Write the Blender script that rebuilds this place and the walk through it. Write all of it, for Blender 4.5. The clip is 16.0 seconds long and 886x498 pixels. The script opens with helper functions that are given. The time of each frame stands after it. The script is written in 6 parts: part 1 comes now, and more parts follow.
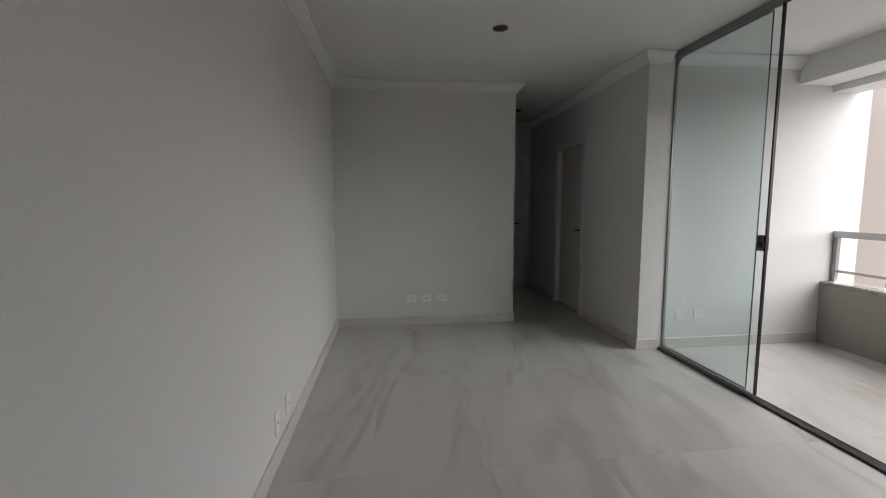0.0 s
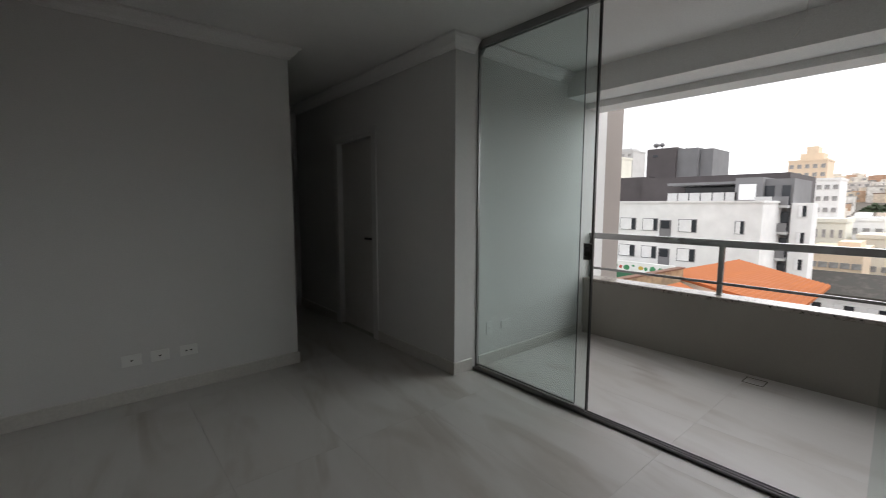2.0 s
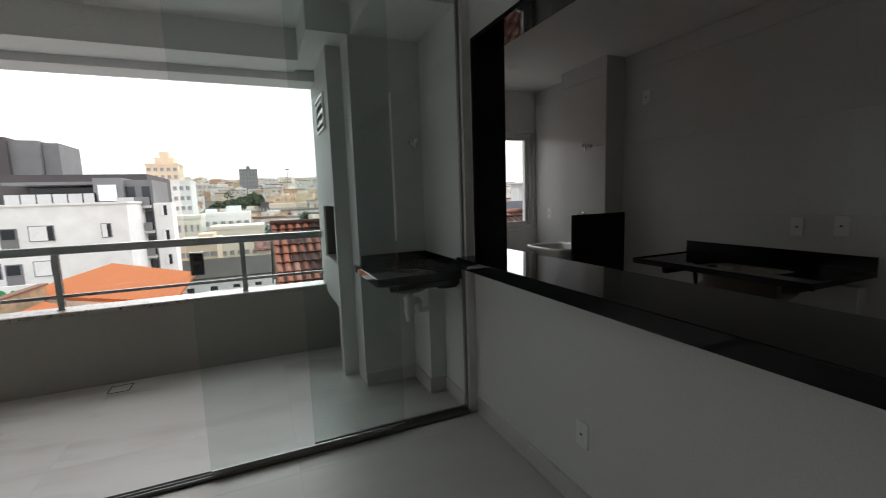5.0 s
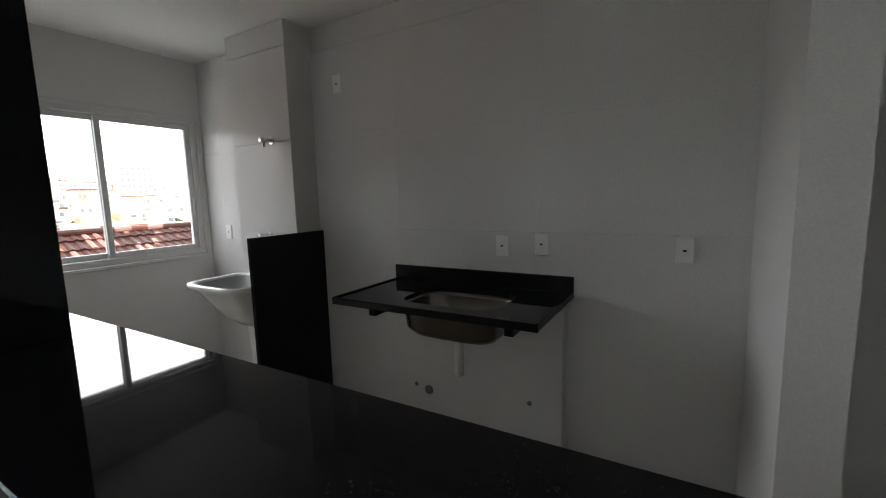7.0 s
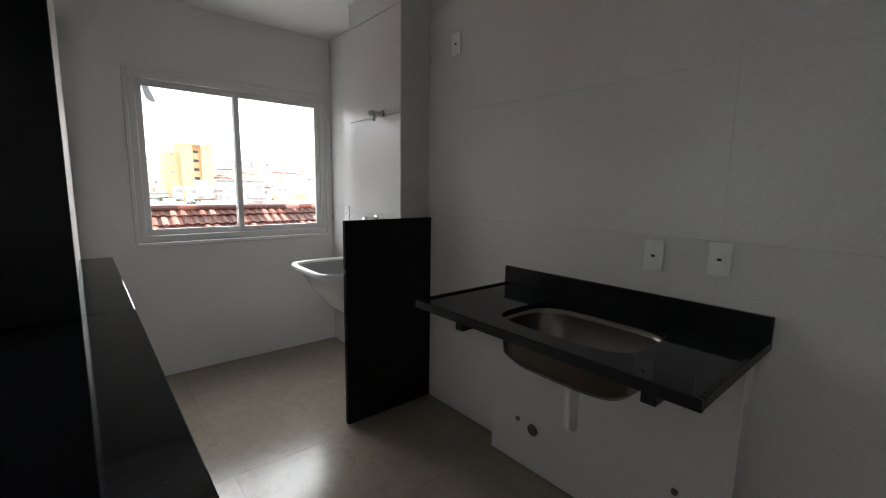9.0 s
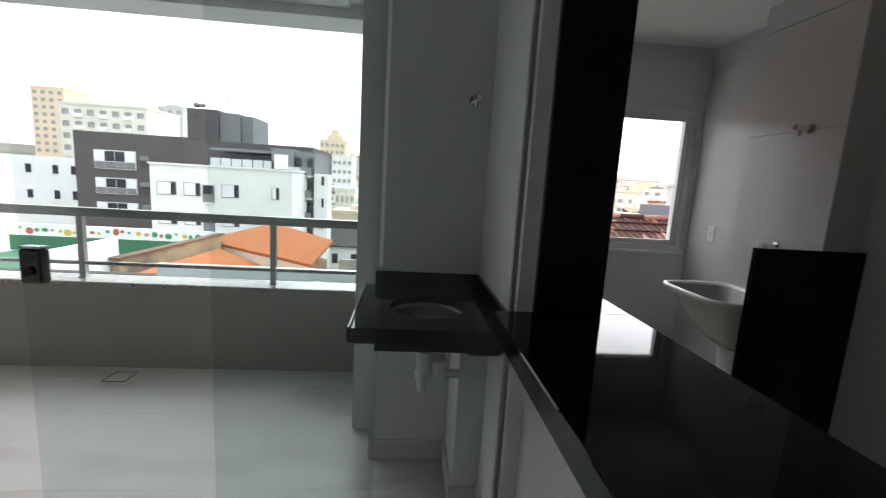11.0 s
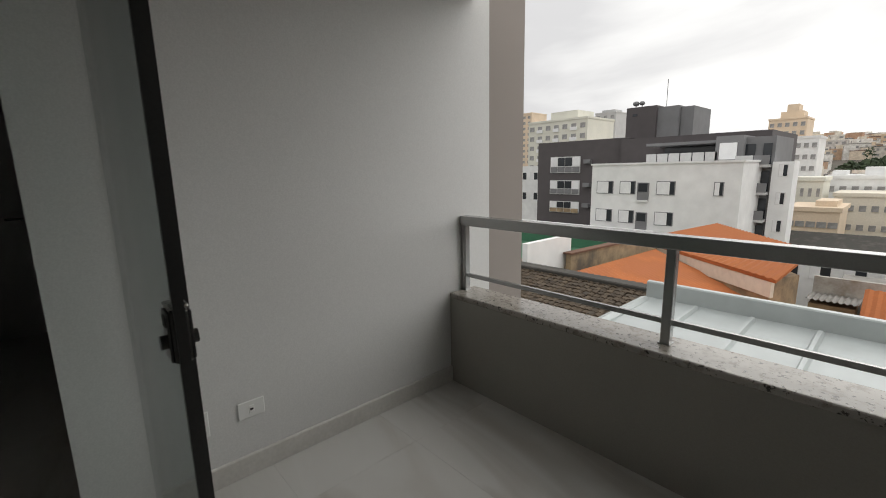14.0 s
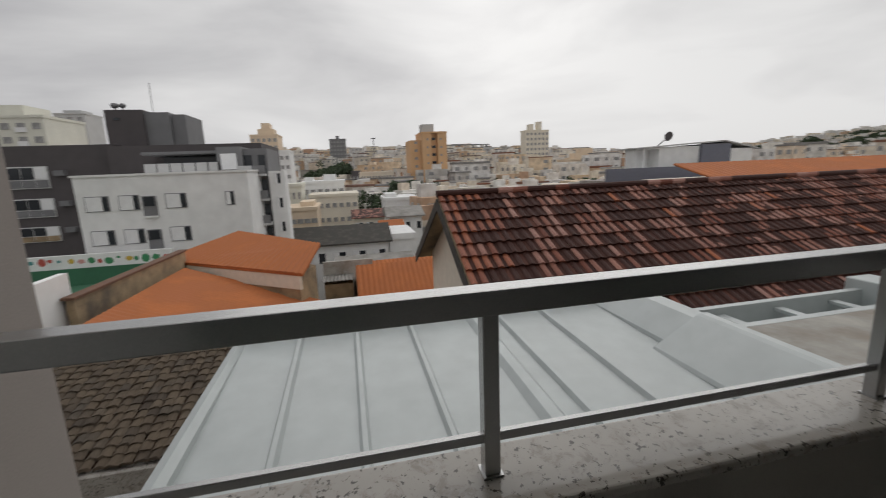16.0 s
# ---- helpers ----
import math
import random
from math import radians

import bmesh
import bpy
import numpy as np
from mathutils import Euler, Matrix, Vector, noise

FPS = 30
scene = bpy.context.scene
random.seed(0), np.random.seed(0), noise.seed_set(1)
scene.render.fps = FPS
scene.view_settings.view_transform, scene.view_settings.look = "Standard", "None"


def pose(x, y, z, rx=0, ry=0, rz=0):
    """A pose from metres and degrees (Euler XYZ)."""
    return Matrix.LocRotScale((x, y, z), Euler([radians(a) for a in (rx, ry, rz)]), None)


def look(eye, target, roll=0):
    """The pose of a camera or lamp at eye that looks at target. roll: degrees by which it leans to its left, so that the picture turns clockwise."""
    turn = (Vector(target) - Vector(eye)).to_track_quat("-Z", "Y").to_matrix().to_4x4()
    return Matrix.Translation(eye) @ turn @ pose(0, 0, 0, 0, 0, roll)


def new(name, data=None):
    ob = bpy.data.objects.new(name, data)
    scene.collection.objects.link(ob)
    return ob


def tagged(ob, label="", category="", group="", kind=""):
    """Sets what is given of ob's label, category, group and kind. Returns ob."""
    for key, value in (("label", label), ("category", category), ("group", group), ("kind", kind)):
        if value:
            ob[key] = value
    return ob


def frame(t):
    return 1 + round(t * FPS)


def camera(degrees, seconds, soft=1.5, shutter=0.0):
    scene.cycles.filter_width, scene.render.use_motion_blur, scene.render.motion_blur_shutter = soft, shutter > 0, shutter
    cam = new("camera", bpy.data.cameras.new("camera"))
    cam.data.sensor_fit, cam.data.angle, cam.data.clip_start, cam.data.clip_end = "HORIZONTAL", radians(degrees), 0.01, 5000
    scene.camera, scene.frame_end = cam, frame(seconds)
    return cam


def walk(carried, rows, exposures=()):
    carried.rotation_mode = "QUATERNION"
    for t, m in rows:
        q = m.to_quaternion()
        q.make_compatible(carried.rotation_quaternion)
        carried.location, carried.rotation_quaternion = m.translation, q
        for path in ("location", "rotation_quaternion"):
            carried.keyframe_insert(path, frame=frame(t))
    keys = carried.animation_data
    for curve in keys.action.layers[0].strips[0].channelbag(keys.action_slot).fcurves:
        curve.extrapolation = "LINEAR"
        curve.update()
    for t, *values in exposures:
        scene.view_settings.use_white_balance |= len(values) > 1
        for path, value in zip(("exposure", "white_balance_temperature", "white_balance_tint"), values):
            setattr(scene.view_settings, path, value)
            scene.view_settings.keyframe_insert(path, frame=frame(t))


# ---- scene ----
cam = camera(92.7, 16.0, soft=1.0, shutter=0.15)
PATH = [
    (0, (0.249, 0.159, 1.351), (0.483, 2.134, 1.138), -0.2),
    (0.5, (0.268, 0.483, 1.346), (0.684, 2.428, 1.137), 0.6),
    (1, (0.17, 0.797, 1.367), (0.856, 2.665, 1.162), -0.7),
    (1.5, (0.206, 1.09, 1.37), (1.14, 2.847, 1.165), -0.5),
    (2, (0.268, 1.243, 1.38), (1.549, 2.765, 1.17), 0.1),
    (2.5, (0.276, 1.385, 1.386), (1.913, 2.516, 1.186), -0.1),
    (3, (0.27, 1.452, 1.39), (2.112, 2.203, 1.186), -0.5),
    (3.5, (0.293, 1.419, 1.379), (2.25, 1.77, 1.158), -0.8),
    (4, (0.358, 1.31, 1.386), (2.344, 1.345, 1.156), -1.4),
    (4.5, (0.401, 1.17, 1.379), (2.346, 0.774, 1.13), -1.7),
    (5, (0.431, 1.04, 1.363), (2.254, 0.258, 1.112), -1.9),
    (5.2, (0.446, 1.004, 1.333), (2.198, 0.072, 1.086), -1.8),
    (5.7, (0.555, 0.829, 1.325), (2.069, -0.455, 1.079), -1.8),
    (6.25, (0.786, 0.551, 1.352), (1.991, -1.027, 1.105), -1.7),
    (6.8, (1.026, 0.253, 1.383), (2.019, -1.465, 1.131), -1.6),
    (7.3, (1.16, 0.026, 1.386), (2.178, -1.675, 1.123), -1.3),
    (7.5, (1.223, -0.055, 1.367), (2.275, -1.736, 1.106), -1.2),
    (8, (1.25, -0.235, 1.361), (2.486, -1.783, 1.078), -0.9),
    (8.2, (1.244, -0.288, 1.344), (2.55, -1.776, 1.061), -0.9),
    (8.7, (1.259, -0.374, 1.338), (2.702, -1.729, 1.049), 0),
    (9.25, (1.279, -0.319, 1.348), (2.838, -1.54, 1.066), 1.9),
    (9.8, (1.309, -0.163, 1.364), (3.001, -1.194, 1.088), 3.6),
    (10.3, (1.35, 0.019, 1.374), (3.188, -0.717, 1.091), 4),
    (10.5, (1.366, 0.1, 1.37), (3.26, -0.474, 1.078), 3.8),
    (11, (1.418, 0.279, 1.381), (3.386, 0.101, 1.073), 3.4),
    (11.5, (1.479, 0.503, 1.36), (3.421, 0.81, 0.998), 2.5),
    (12, (1.704, 0.753, 1.364), (3.446, 1.651, 0.968), 1.7),
    (12.5, (1.874, 0.963, 1.366), (3.403, 2.191, 0.978), -0.4),
    (13, (2.037, 1.289, 1.379), (3.523, 2.578, 1.02), -0.6),
    (13.5, (2.295, 1.562, 1.365), (3.692, 2.945, 0.999), -1),
    (14, (2.562, 1.819, 1.362), (3.879, 3.28, 0.997), -1.1),
    (14.5, (2.833, 2.16, 1.368), (4.223, 3.552, 1.01), -0.1),
    (15, (3.186, 2.377, 1.365), (4.818, 3.477, 1.009), -0.8),
    (15.5, (3.416, 2.596, 1.345), (5.328, 3.048, 0.968), -1.4),
    (16, (3.56, 2.764, 1.354), (5.477, 2.34, 0.972), -2.2),
]
EXPOSURES = [(0, 1.84, 6550, 14.5), (1.0, 1.32, 6500, 14), (2.0, 0.9, 6450, 12), (2.5, 0.8, 6400, 10), (3.0, 0.72, 6250, 10.5), (3.5, 0.68, 6300, 10.5), (4.0, 0.72, 6300, 10.5), (4.5, 0.58, 6450, 10), (5.0, 1.0, 6450, 10), (5.2, 1.1, 6400, 10), (7.3, 2.55, 6300, 10), (8.2, 2.6, 6300, 10), (10.3, 2.4, 6350, 10.5), (10.5, 2.3, 6350, 10.5), (11, 1.6, 6300, 11), (11.5, 1.1, 6400, 11), (12, 0.55, 6700, 12.5), (12.5, 0.4, 6900, 14.5), (13.0, 0.22, 6850, 13), (13.5, 0.18, 6700, 9.5), (14, 0.2, 6650, 8.5), (15, -0.3, 6800, 11), (15.5, -0.52, 6700, 11), (16, -0.53, 6550, 10)]
walk(cam, [(t, look(eye, target, roll)) for t, eye, target, roll in PATH], EXPOSURES)

# ---- world and sun: overcast daylight ----
world = bpy.data.worlds.new("overcast_sky")
scene.world = world
world.use_nodes = True
wn, wl = world.node_tree.nodes, world.node_tree.links
sky = wn.new("ShaderNodeTexSky")
sky.sky_type, sky.sun_disc = "NISHITA", False
sky.sun_elevation, sky.sun_rotation = radians(32), radians(110)
sky.air_density, sky.dust_density = 1.0, 4.0
grey = wn.new("ShaderNodeHueSaturation")
grey.inputs["Saturation"].default_value = 0.12
wl.new(sky.outputs[0], grey.inputs["Color"])
coords = wn.new("ShaderNodeTexCoord")
squash = wn.new("ShaderNodeMapping")
squash.inputs["Scale"].default_value = (1.2, 1.2, 4.2)
wl.new(coords.outputs["Generated"], squash.inputs["Vector"])
cloud = wn.new("ShaderNodeTexNoise")
cloud.inputs["Scale"].default_value, cloud.inputs["Detail"].default_value = 1.7, 6.0
cloud.inputs["Distortion"].default_value = 0.4
wl.new(squash.outputs[0], cloud.inputs["Vector"])
tone = wn.new("ShaderNodeValToRGB")
tone.color_ramp.elements[0].position, tone.color_ramp.elements[1].position = 0.30, 0.72
tone.color_ramp.elements[0].color = (4.3, 4.3, 4.45, 1)
tone.color_ramp.elements[1].color = (7.3, 7.3, 7.3, 1)
# the cloud deck thins towards the south and overhead
axes = wn.new("ShaderNodeSeparateXYZ")
wl.new(coords.outputs["Generated"], axes.inputs[0])
south = wn.new("ShaderNodeMath")
south.operation, south.inputs[1].default_value = "MULTIPLY_ADD", -0.22
wl.new(axes.outputs["Y"], south.inputs[0])
wl.new(cloud.outputs["Fac"], south.inputs[2])
wl.new(south.outputs[0], tone.inputs["Fac"])
over = wn.new("ShaderNodeMapRange")
over.inputs["From Min"].default_value, over.inputs["From Max"].default_value = 0.3, 1.0
over.inputs["To Min"].default_value, over.inputs["To Max"].default_value = 1.0, 1.35
wl.new(axes.outputs["Z"], over.inputs["Value"])
zenith = wn.new("ShaderNodeVectorMath")
zenith.operation = "SCALE"
wl.new(tone.outputs[0], zenith.inputs[0])
wl.new(over.outputs[0], zenith.inputs["Scale"])
deck = wn.new("ShaderNodeMix")
deck.data_type = "RGBA"
deck.inputs["Factor"].default_value = 0.94
wl.new(grey.outputs[0], deck.inputs[6])
wl.new(zenith.outputs[0], deck.inputs[7])
wl.new(deck.outputs[2], wn["Background"].inputs["Color"])
wn["Background"].inputs["Strength"].default_value = 0.15

sun = bpy.data.lights.new("sun", "SUN")
sun.energy, sun.angle, sun.color = 0.8, radians(70), (1.0, 0.985, 0.965)
sun_lamp = new("sun", sun)
sun_lamp.matrix_world = look((40, -14, 26), (0, 0, 0))

# ---- materials ----
def material(name, colour, rough=0.6, metal=0.0, coat=0.0):
    m = bpy.data.materials.new(name)
    m.use_nodes = True
    b = m.node_tree.nodes["Principled BSDF"]
    b.inputs["Base Color"].default_value = (*colour, 1)
    b.inputs["Roughness"].default_value, b.inputs["Metallic"].default_value = rough, metal
    b.inputs["Coat Weight"].default_value = coat
    return m


def node(m, kind, **values):
    n = m.node_tree.nodes.new(kind)
    for key, v in values.items():
        n.inputs[key.replace("_", " ")].default_value = v
    return n


def wire(m, a, b):
    m.node_tree.links.new(a, b)


def ramp(m, source, stops):
    r = m.node_tree.nodes.new("ShaderNodeValToRGB")
    e = r.color_ramp.elements
    while len(e) < len(stops):
        e.new(0.5)
    for i, (p, c) in enumerate(stops):
        e[i].position, e[i].color = p, (*c, 1)
    wire(m, source, r.inputs["Fac"])
    return r.outputs[0]


def worn(name, colour, rough=0.6, metal=0.0, big=1.3, fine=60.0, spread=0.08, bump=0.1, depth=0.002, stain=None):
    """Colour varied at two scales with fine relief; stain: a second colour in blotches."""
    m = material(name, colour, rough, metal)
    b = m.node_tree.nodes["Principled BSDF"]
    at = node(m, "ShaderNodeTexCoord").outputs["Object"]
    n1 = node(m, "ShaderNodeTexNoise", Scale=big, Detail=5.0, Roughness=0.6)
    n2 = node(m, "ShaderNodeTexNoise", Scale=fine, Detail=3.0)
    wire(m, at, n1.inputs["Vector"])
    wire(m, at, n2.inputs["Vector"])
    low = tuple(c * (1 - spread) for c in colour)
    high = tuple(min(1, c * (1 + spread)) for c in colour)
    stops = [(0.3, low), (0.7, high)] if stain is None else [(0.34, stain), (0.5, low), (0.72, high)]
    c1 = ramp(m, n1.outputs["Fac"], stops)
    c2 = ramp(m, n2.outputs["Fac"], [(0.3, (0.9, 0.9, 0.9)), (0.7, (1, 1, 1))])
    mix = m.node_tree.nodes.new("ShaderNodeMix")
    mix.data_type, mix.blend_type = "RGBA", "MULTIPLY"
    mix.inputs["Factor"].default_value = 1.0
    wire(m, c1, mix.inputs[6])
    wire(m, c2, mix.inputs[7])
    wire(m, mix.outputs[2], b.inputs["Base Color"])
    bm_ = node(m, "ShaderNodeBump", Strength=bump, Distance=depth)
    wire(m, n2.outputs["Fac"], bm_.inputs["Height"])
    wire(m, bm_.outputs[0], b.inputs["Normal"])
    rr = ramp(m, n1.outputs["Fac"], [(0.3, (rough * 0.88,) * 3), (0.7, (min(1, rough * 1.12),) * 3)])
    wire(m, rr, b.inputs["Roughness"])
    return m


PAINT = worn("wall_paint", (0.725, 0.718, 0.705), 0.62, big=0.9, fine=170, spread=0.025, bump=0.04, depth=0.001)
CEIL = worn("ceiling_paint", (0.83, 0.825, 0.81), 0.8, big=0.8, fine=120, spread=0.03, bump=0.08, depth=0.001)
BALCONY_PAINT = worn("balcony_paint", (0.36, 0.34, 0.305), 0.75, big=1.6, fine=220, spread=0.05, bump=0.3, depth=0.0015)
TAUPE = worn("taupe_facade_paint", (0.33, 0.29, 0.265), 0.8, big=1.1, fine=150, spread=0.06, bump=0.4, depth=0.002)
TRIM = worn("white_trim", (0.76, 0.755, 0.74), 0.45, big=2, fine=90, spread=0.03, bump=0.05)
DOOR = worn("door_lacquer", (0.66, 0.645, 0.62), 0.4, big=2, fine=90, spread=0.03, bump=0.05)
ALU = worn("grey_aluminium", (0.30, 0.30, 0.295), 0.34, 0.75, big=3, fine=140, spread=0.07, bump=0.05)
ALU_DARK = worn("dark_aluminium", (0.06, 0.06, 0.058), 0.35, 0.7, big=3, fine=140, spread=0.1, bump=0.05)
ALU_WHITE = worn("white_aluminium", (0.70, 0.70, 0.69), 0.4, 0.1, big=3, fine=140, spread=0.04, bump=0.03)
RAIL = worn("grey_railing_paint", (0.44, 0.44, 0.435), 0.24, 0.72, big=4, fine=200, spread=0.08, bump=0.08)
STEEL = worn("brushed_steel", (0.19, 0.173, 0.152), 0.24, 1.0, big=5, fine=200, spread=0.08, bump=0.04)
CHROME = material("chrome", (0.75, 0.75, 0.75), 0.08, 1.0)
SMOKED = worn("smoked_chrome", (0.10, 0.10, 0.10), 0.22, 0.9, big=8, fine=200, spread=0.15, bump=0.03)
SATIN = worn("satin_chrome", (0.50, 0.50, 0.49), 0.26, 0.95, big=8, fine=200, spread=0.1, bump=0.03)
CERAMIC = material("white_ceramic", (0.82, 0.82, 0.80), 0.12)
TANK_GREY = worn("grey_basin", (0.42, 0.43, 0.42), 0.35, big=5, fine=150, spread=0.06, bump=0.05)
PVC = worn("white_pvc", (0.72, 0.71, 0.68), 0.4, big=6, fine=120, spread=0.05, bump=0.03)
PIPE_GREY = worn("grey_pipe_cap", (0.16, 0.155, 0.145), 0.6, big=9, fine=120, spread=0.15, bump=0.05)
PLASTIC = material("white_plastic", (0.80, 0.80, 0.78), 0.35)
DARK = material("dark_plastic", (0.02, 0.02, 0.02), 0.5)
SOOT = worn("dark_firebrick", (0.10, 0.085, 0.075), 0.9, big=6, fine=60, spread=0.3, bump=0.5, depth=0.004)
GROUT = worn("grout", (0.47, 0.45, 0.42), 0.9, big=4, fine=150, spread=0.1)
KGROUT = worn("pale_grout", (0.63, 0.62, 0.60), 0.9, big=4, fine=150, spread=0.06)
KTILE = worn("kitchen_wall_tile", (0.71, 0.702, 0.687), 0.2, big=1.2, fine=160, spread=0.02, bump=0.02, depth=0.001)

PORCELAIN = material("veined_porcelain", (0.6, 0.58, 0.54), 0.2)


def veined():
    m = PORCELAIN
    b = m.node_tree.nodes["Principled BSDF"]
    at = m.node_tree.nodes.new("ShaderNodeNewGeometry").outputs["Position"]
    info = m.node_tree.nodes.new("ShaderNodeObjectInfo")
    shift = m.node_tree.nodes.new("ShaderNodeVectorMath")
    shift.operation = "MULTIPLY_ADD"
    shift.inputs[1].default_value = (1, 1, 1)
    far = m.node_tree.nodes.new("ShaderNodeMath")
    far.operation, far.inputs[1].default_value = "MULTIPLY", 0.22
    wire(m, info.outputs["Random"], far.inputs[0])
    wire(m, at, shift.inputs[0])
    wire(m, far.outputs[0], shift.inputs[2])
    turn = node(m, "ShaderNodeMapping", Rotation=(0, 0, radians(-9)), Scale=(0.34, 1.5, 1))
    turn.vector_type = "TEXTURE"
    wire(m, shift.outputs[0], turn.inputs["Vector"])
    smoke = node(m, "ShaderNodeTexNoise", Scale=0.8, Detail=5.0, Roughness=0.55, Distortion=0.9)
    wire(m, turn.outputs[0], smoke.inputs["Vector"])
    thin = node(m, "ShaderNodeTexNoise", Scale=1.0, Detail=2.5, Roughness=0.5, Distortion=0.9)
    wire(m, turn.outputs[0], thin.inputs["Vector"])
    base = ramp(m, smoke.outputs["Fac"], [(0.28, (0.475, 0.447, 0.41)), (0.46, (0.56, 0.545, 0.52)), (0.72, (0.60, 0.588, 0.565))])
    vein = ramp(m, thin.outputs["Fac"], [(0.33, (0.62, 0.57, 0.52)), (0.375, (0.80, 0.77, 0.74)), (0.44, (1, 1, 1)), (0.6, (1, 1, 1))])
    mix = m.node_tree.nodes.new("ShaderNodeMix")
    mix.data_type, mix.blend_type = "RGBA", "MULTIPLY"
    mix.inputs["Factor"].default_value = 0.5
    wire(m, base, mix.inputs[6])
    wire(m, vein, mix.inputs[7])
    wire(m, mix.outputs[2], b.inputs["Base Color"])
    dust = node(m, "ShaderNodeTexNoise", Scale=0.9, Detail=2.0)
    wire(m, at, dust.inputs["Vector"])
    wire(m, ramp(m, dust.outputs["Fac"], [(0.3, (0.31,) * 3), (0.7, (0.36,) * 3)]), b.inputs["Roughness"])


veined()


def speckled(name, ground, specks, rough, scale=90.0, cut=0.62):
    m = material(name, ground, rough)
    b = m.node_tree.nodes["Principled BSDF"]
    at = node(m, "ShaderNodeTexCoord").outputs["Object"]
    big = node(m, "ShaderNodeTexNoise", Scale=3.0, Detail=4.0)
    grain = node(m, "ShaderNodeTexNoise", Scale=scale, Detail=3.0, Roughness=0.7)
    wire(m, at, big.inputs["Vector"])
    wire(m, at, grain.inputs["Vector"])
    c1 = ramp(m, big.outputs["Fac"], [(0.3, tuple(c * 0.86 for c in ground)), (0.7, ground)])
    mask = ramp(m, grain.outputs["Fac"], [(cut - 0.03, (0, 0, 0)), (cut + 0.02, (1, 1, 1))])
    mix = m.node_tree.nodes.new("ShaderNodeMix")
    mix.data_type = "RGBA"
    wire(m, mask, mix.inputs["Factor"])
    wire(m, c1, mix.inputs[6])
    mix.inputs[7].default_value = (*specks, 1)
    wire(m, mix.outputs[2], b.inputs["Base Color"])
    return m


BLACK_GRANITE = speckled("black_granite", (0.009, 0.009, 0.011), (0.03, 0.03, 0.034), 0.04, 260, 0.66)
BLACK_GRANITE.node_tree.nodes["Principled BSDF"].inputs["Specular IOR Level"].default_value = 0.2
SILL_GRANITE = speckled("pale_speckled_granite", (0.41, 0.38, 0.34), (0.05, 0.042, 0.035), 0.14, 48, 0.615)


def coarse_grain(m, dark, scale, cut):
    """A second, coarser set of grey grains over a speckled stone."""
    b = m.node_tree.nodes["Principled BSDF"]
    tint = b.inputs["Base Color"].links[0].from_socket
    at = node(m, "ShaderNodeTexCoord").outputs["Object"]
    cell = node(m, "ShaderNodeTexNoise", Scale=scale, Detail=5.0, Roughness=0.75, Distortion=0.6)
    wire(m, at, cell.inputs["Vector"])
    mask = ramp(m, cell.outputs["Fac"], [(cut - 0.05, (0, 0, 0)), (cut + 0.06, (1, 1, 1))])
    mix = m.node_tree.nodes.new("ShaderNodeMix")
    mix.data_type = "RGBA"
    wire(m, mask, mix.inputs["Factor"])
    wire(m, tint, mix.inputs[6])
    mix.inputs[7].default_value = (*dark, 1)
    wire(m, mix.outputs[2], b.inputs["Base Color"])


coarse_grain(SILL_GRANITE, (0.25, 0.22, 0.19), 15, 0.57)
KFLOOR = speckled("beige_mottled_tile", (0.27, 0.235, 0.185), (0.23, 0.20, 0.155), 0.2, 14, 0.55)


def glass(name, tint, gloss=0.03):
    m = bpy.data.materials.new(name)
    m.use_nodes = True
    nt = m.node_tree
    nt.nodes.remove(nt.nodes["Principled BSDF"])
    clear = nt.nodes.new("ShaderNodeBsdfTransparent")
    clear.inputs["Color"].default_value = (*tint, 1)
    shine = nt.nodes.new("ShaderNodeBsdfGlossy")
    shine.inputs["Roughness"].default_value = 0.01
    lean = nt.nodes.new("ShaderNodeLayerWeight")
    lean.inputs["Blend"].default_value = 0.5
    rise = nt.nodes.new("ShaderNodeMath")
    rise.operation, rise.inputs[1].default_value = "POWER", 5.0
    nt.links.new(lean.outputs["Facing"], rise.inputs[0])
    span_ = nt.nodes.new("ShaderNodeMath")
    span_.operation, span_.use_clamp = "MULTIPLY_ADD", True
    span_.inputs[1].default_value, span_.inputs[2].default_value = 0.9, gloss
    nt.links.new(rise.outputs[0], span_.inputs[0])
    mix = nt.nodes.new("ShaderNodeMixShader")
    nt.links.new(span_.outputs[0], mix.inputs[0])
    nt.links.new(clear.outputs[0], mix.inputs[1])
    nt.links.new(shine.outputs[0], mix.inputs[2])
    nt.links.new(mix.outputs[0], nt.nodes["Material Output"].inputs["Surface"])
    return m


def translucent(name, colour):
    """Thin pale sheet that glows with the light behind it."""
    m = bpy.data.materials.new(name)
    m.use_nodes = True
    nt = m.node_tree
    b = nt.nodes["Principled BSDF"]
    b.inputs["Base Color"].default_value, b.inputs["Roughness"].default_value = (*colour, 1), 0.3
    through_light = nt.nodes.new("ShaderNodeBsdfTranslucent")
    through_light.inputs["Color"].default_value = (*colour, 1)
    mix = nt.nodes.new("ShaderNodeMixShader")
    mix.inputs[0].default_value = 0.55
    nt.links.new(b.outputs[0], mix.inputs[1])
    nt.links.new(through_light.outputs[0], mix.inputs[2])
    nt.links.new(mix.outputs[0], nt.nodes["Material Output"].inputs["Surface"])
    return m


# pale strip that stands in for a reflection along the glass edge
EDGE_GLINT = translucent("edge_glint_sheet", (0.92, 0.93, 0.92))
GLASS = glass("green_tinted_glass", (0.910, 0.944, 0.938))
PANE = glass("clear_window_glass", (0.98, 0.985, 0.985))

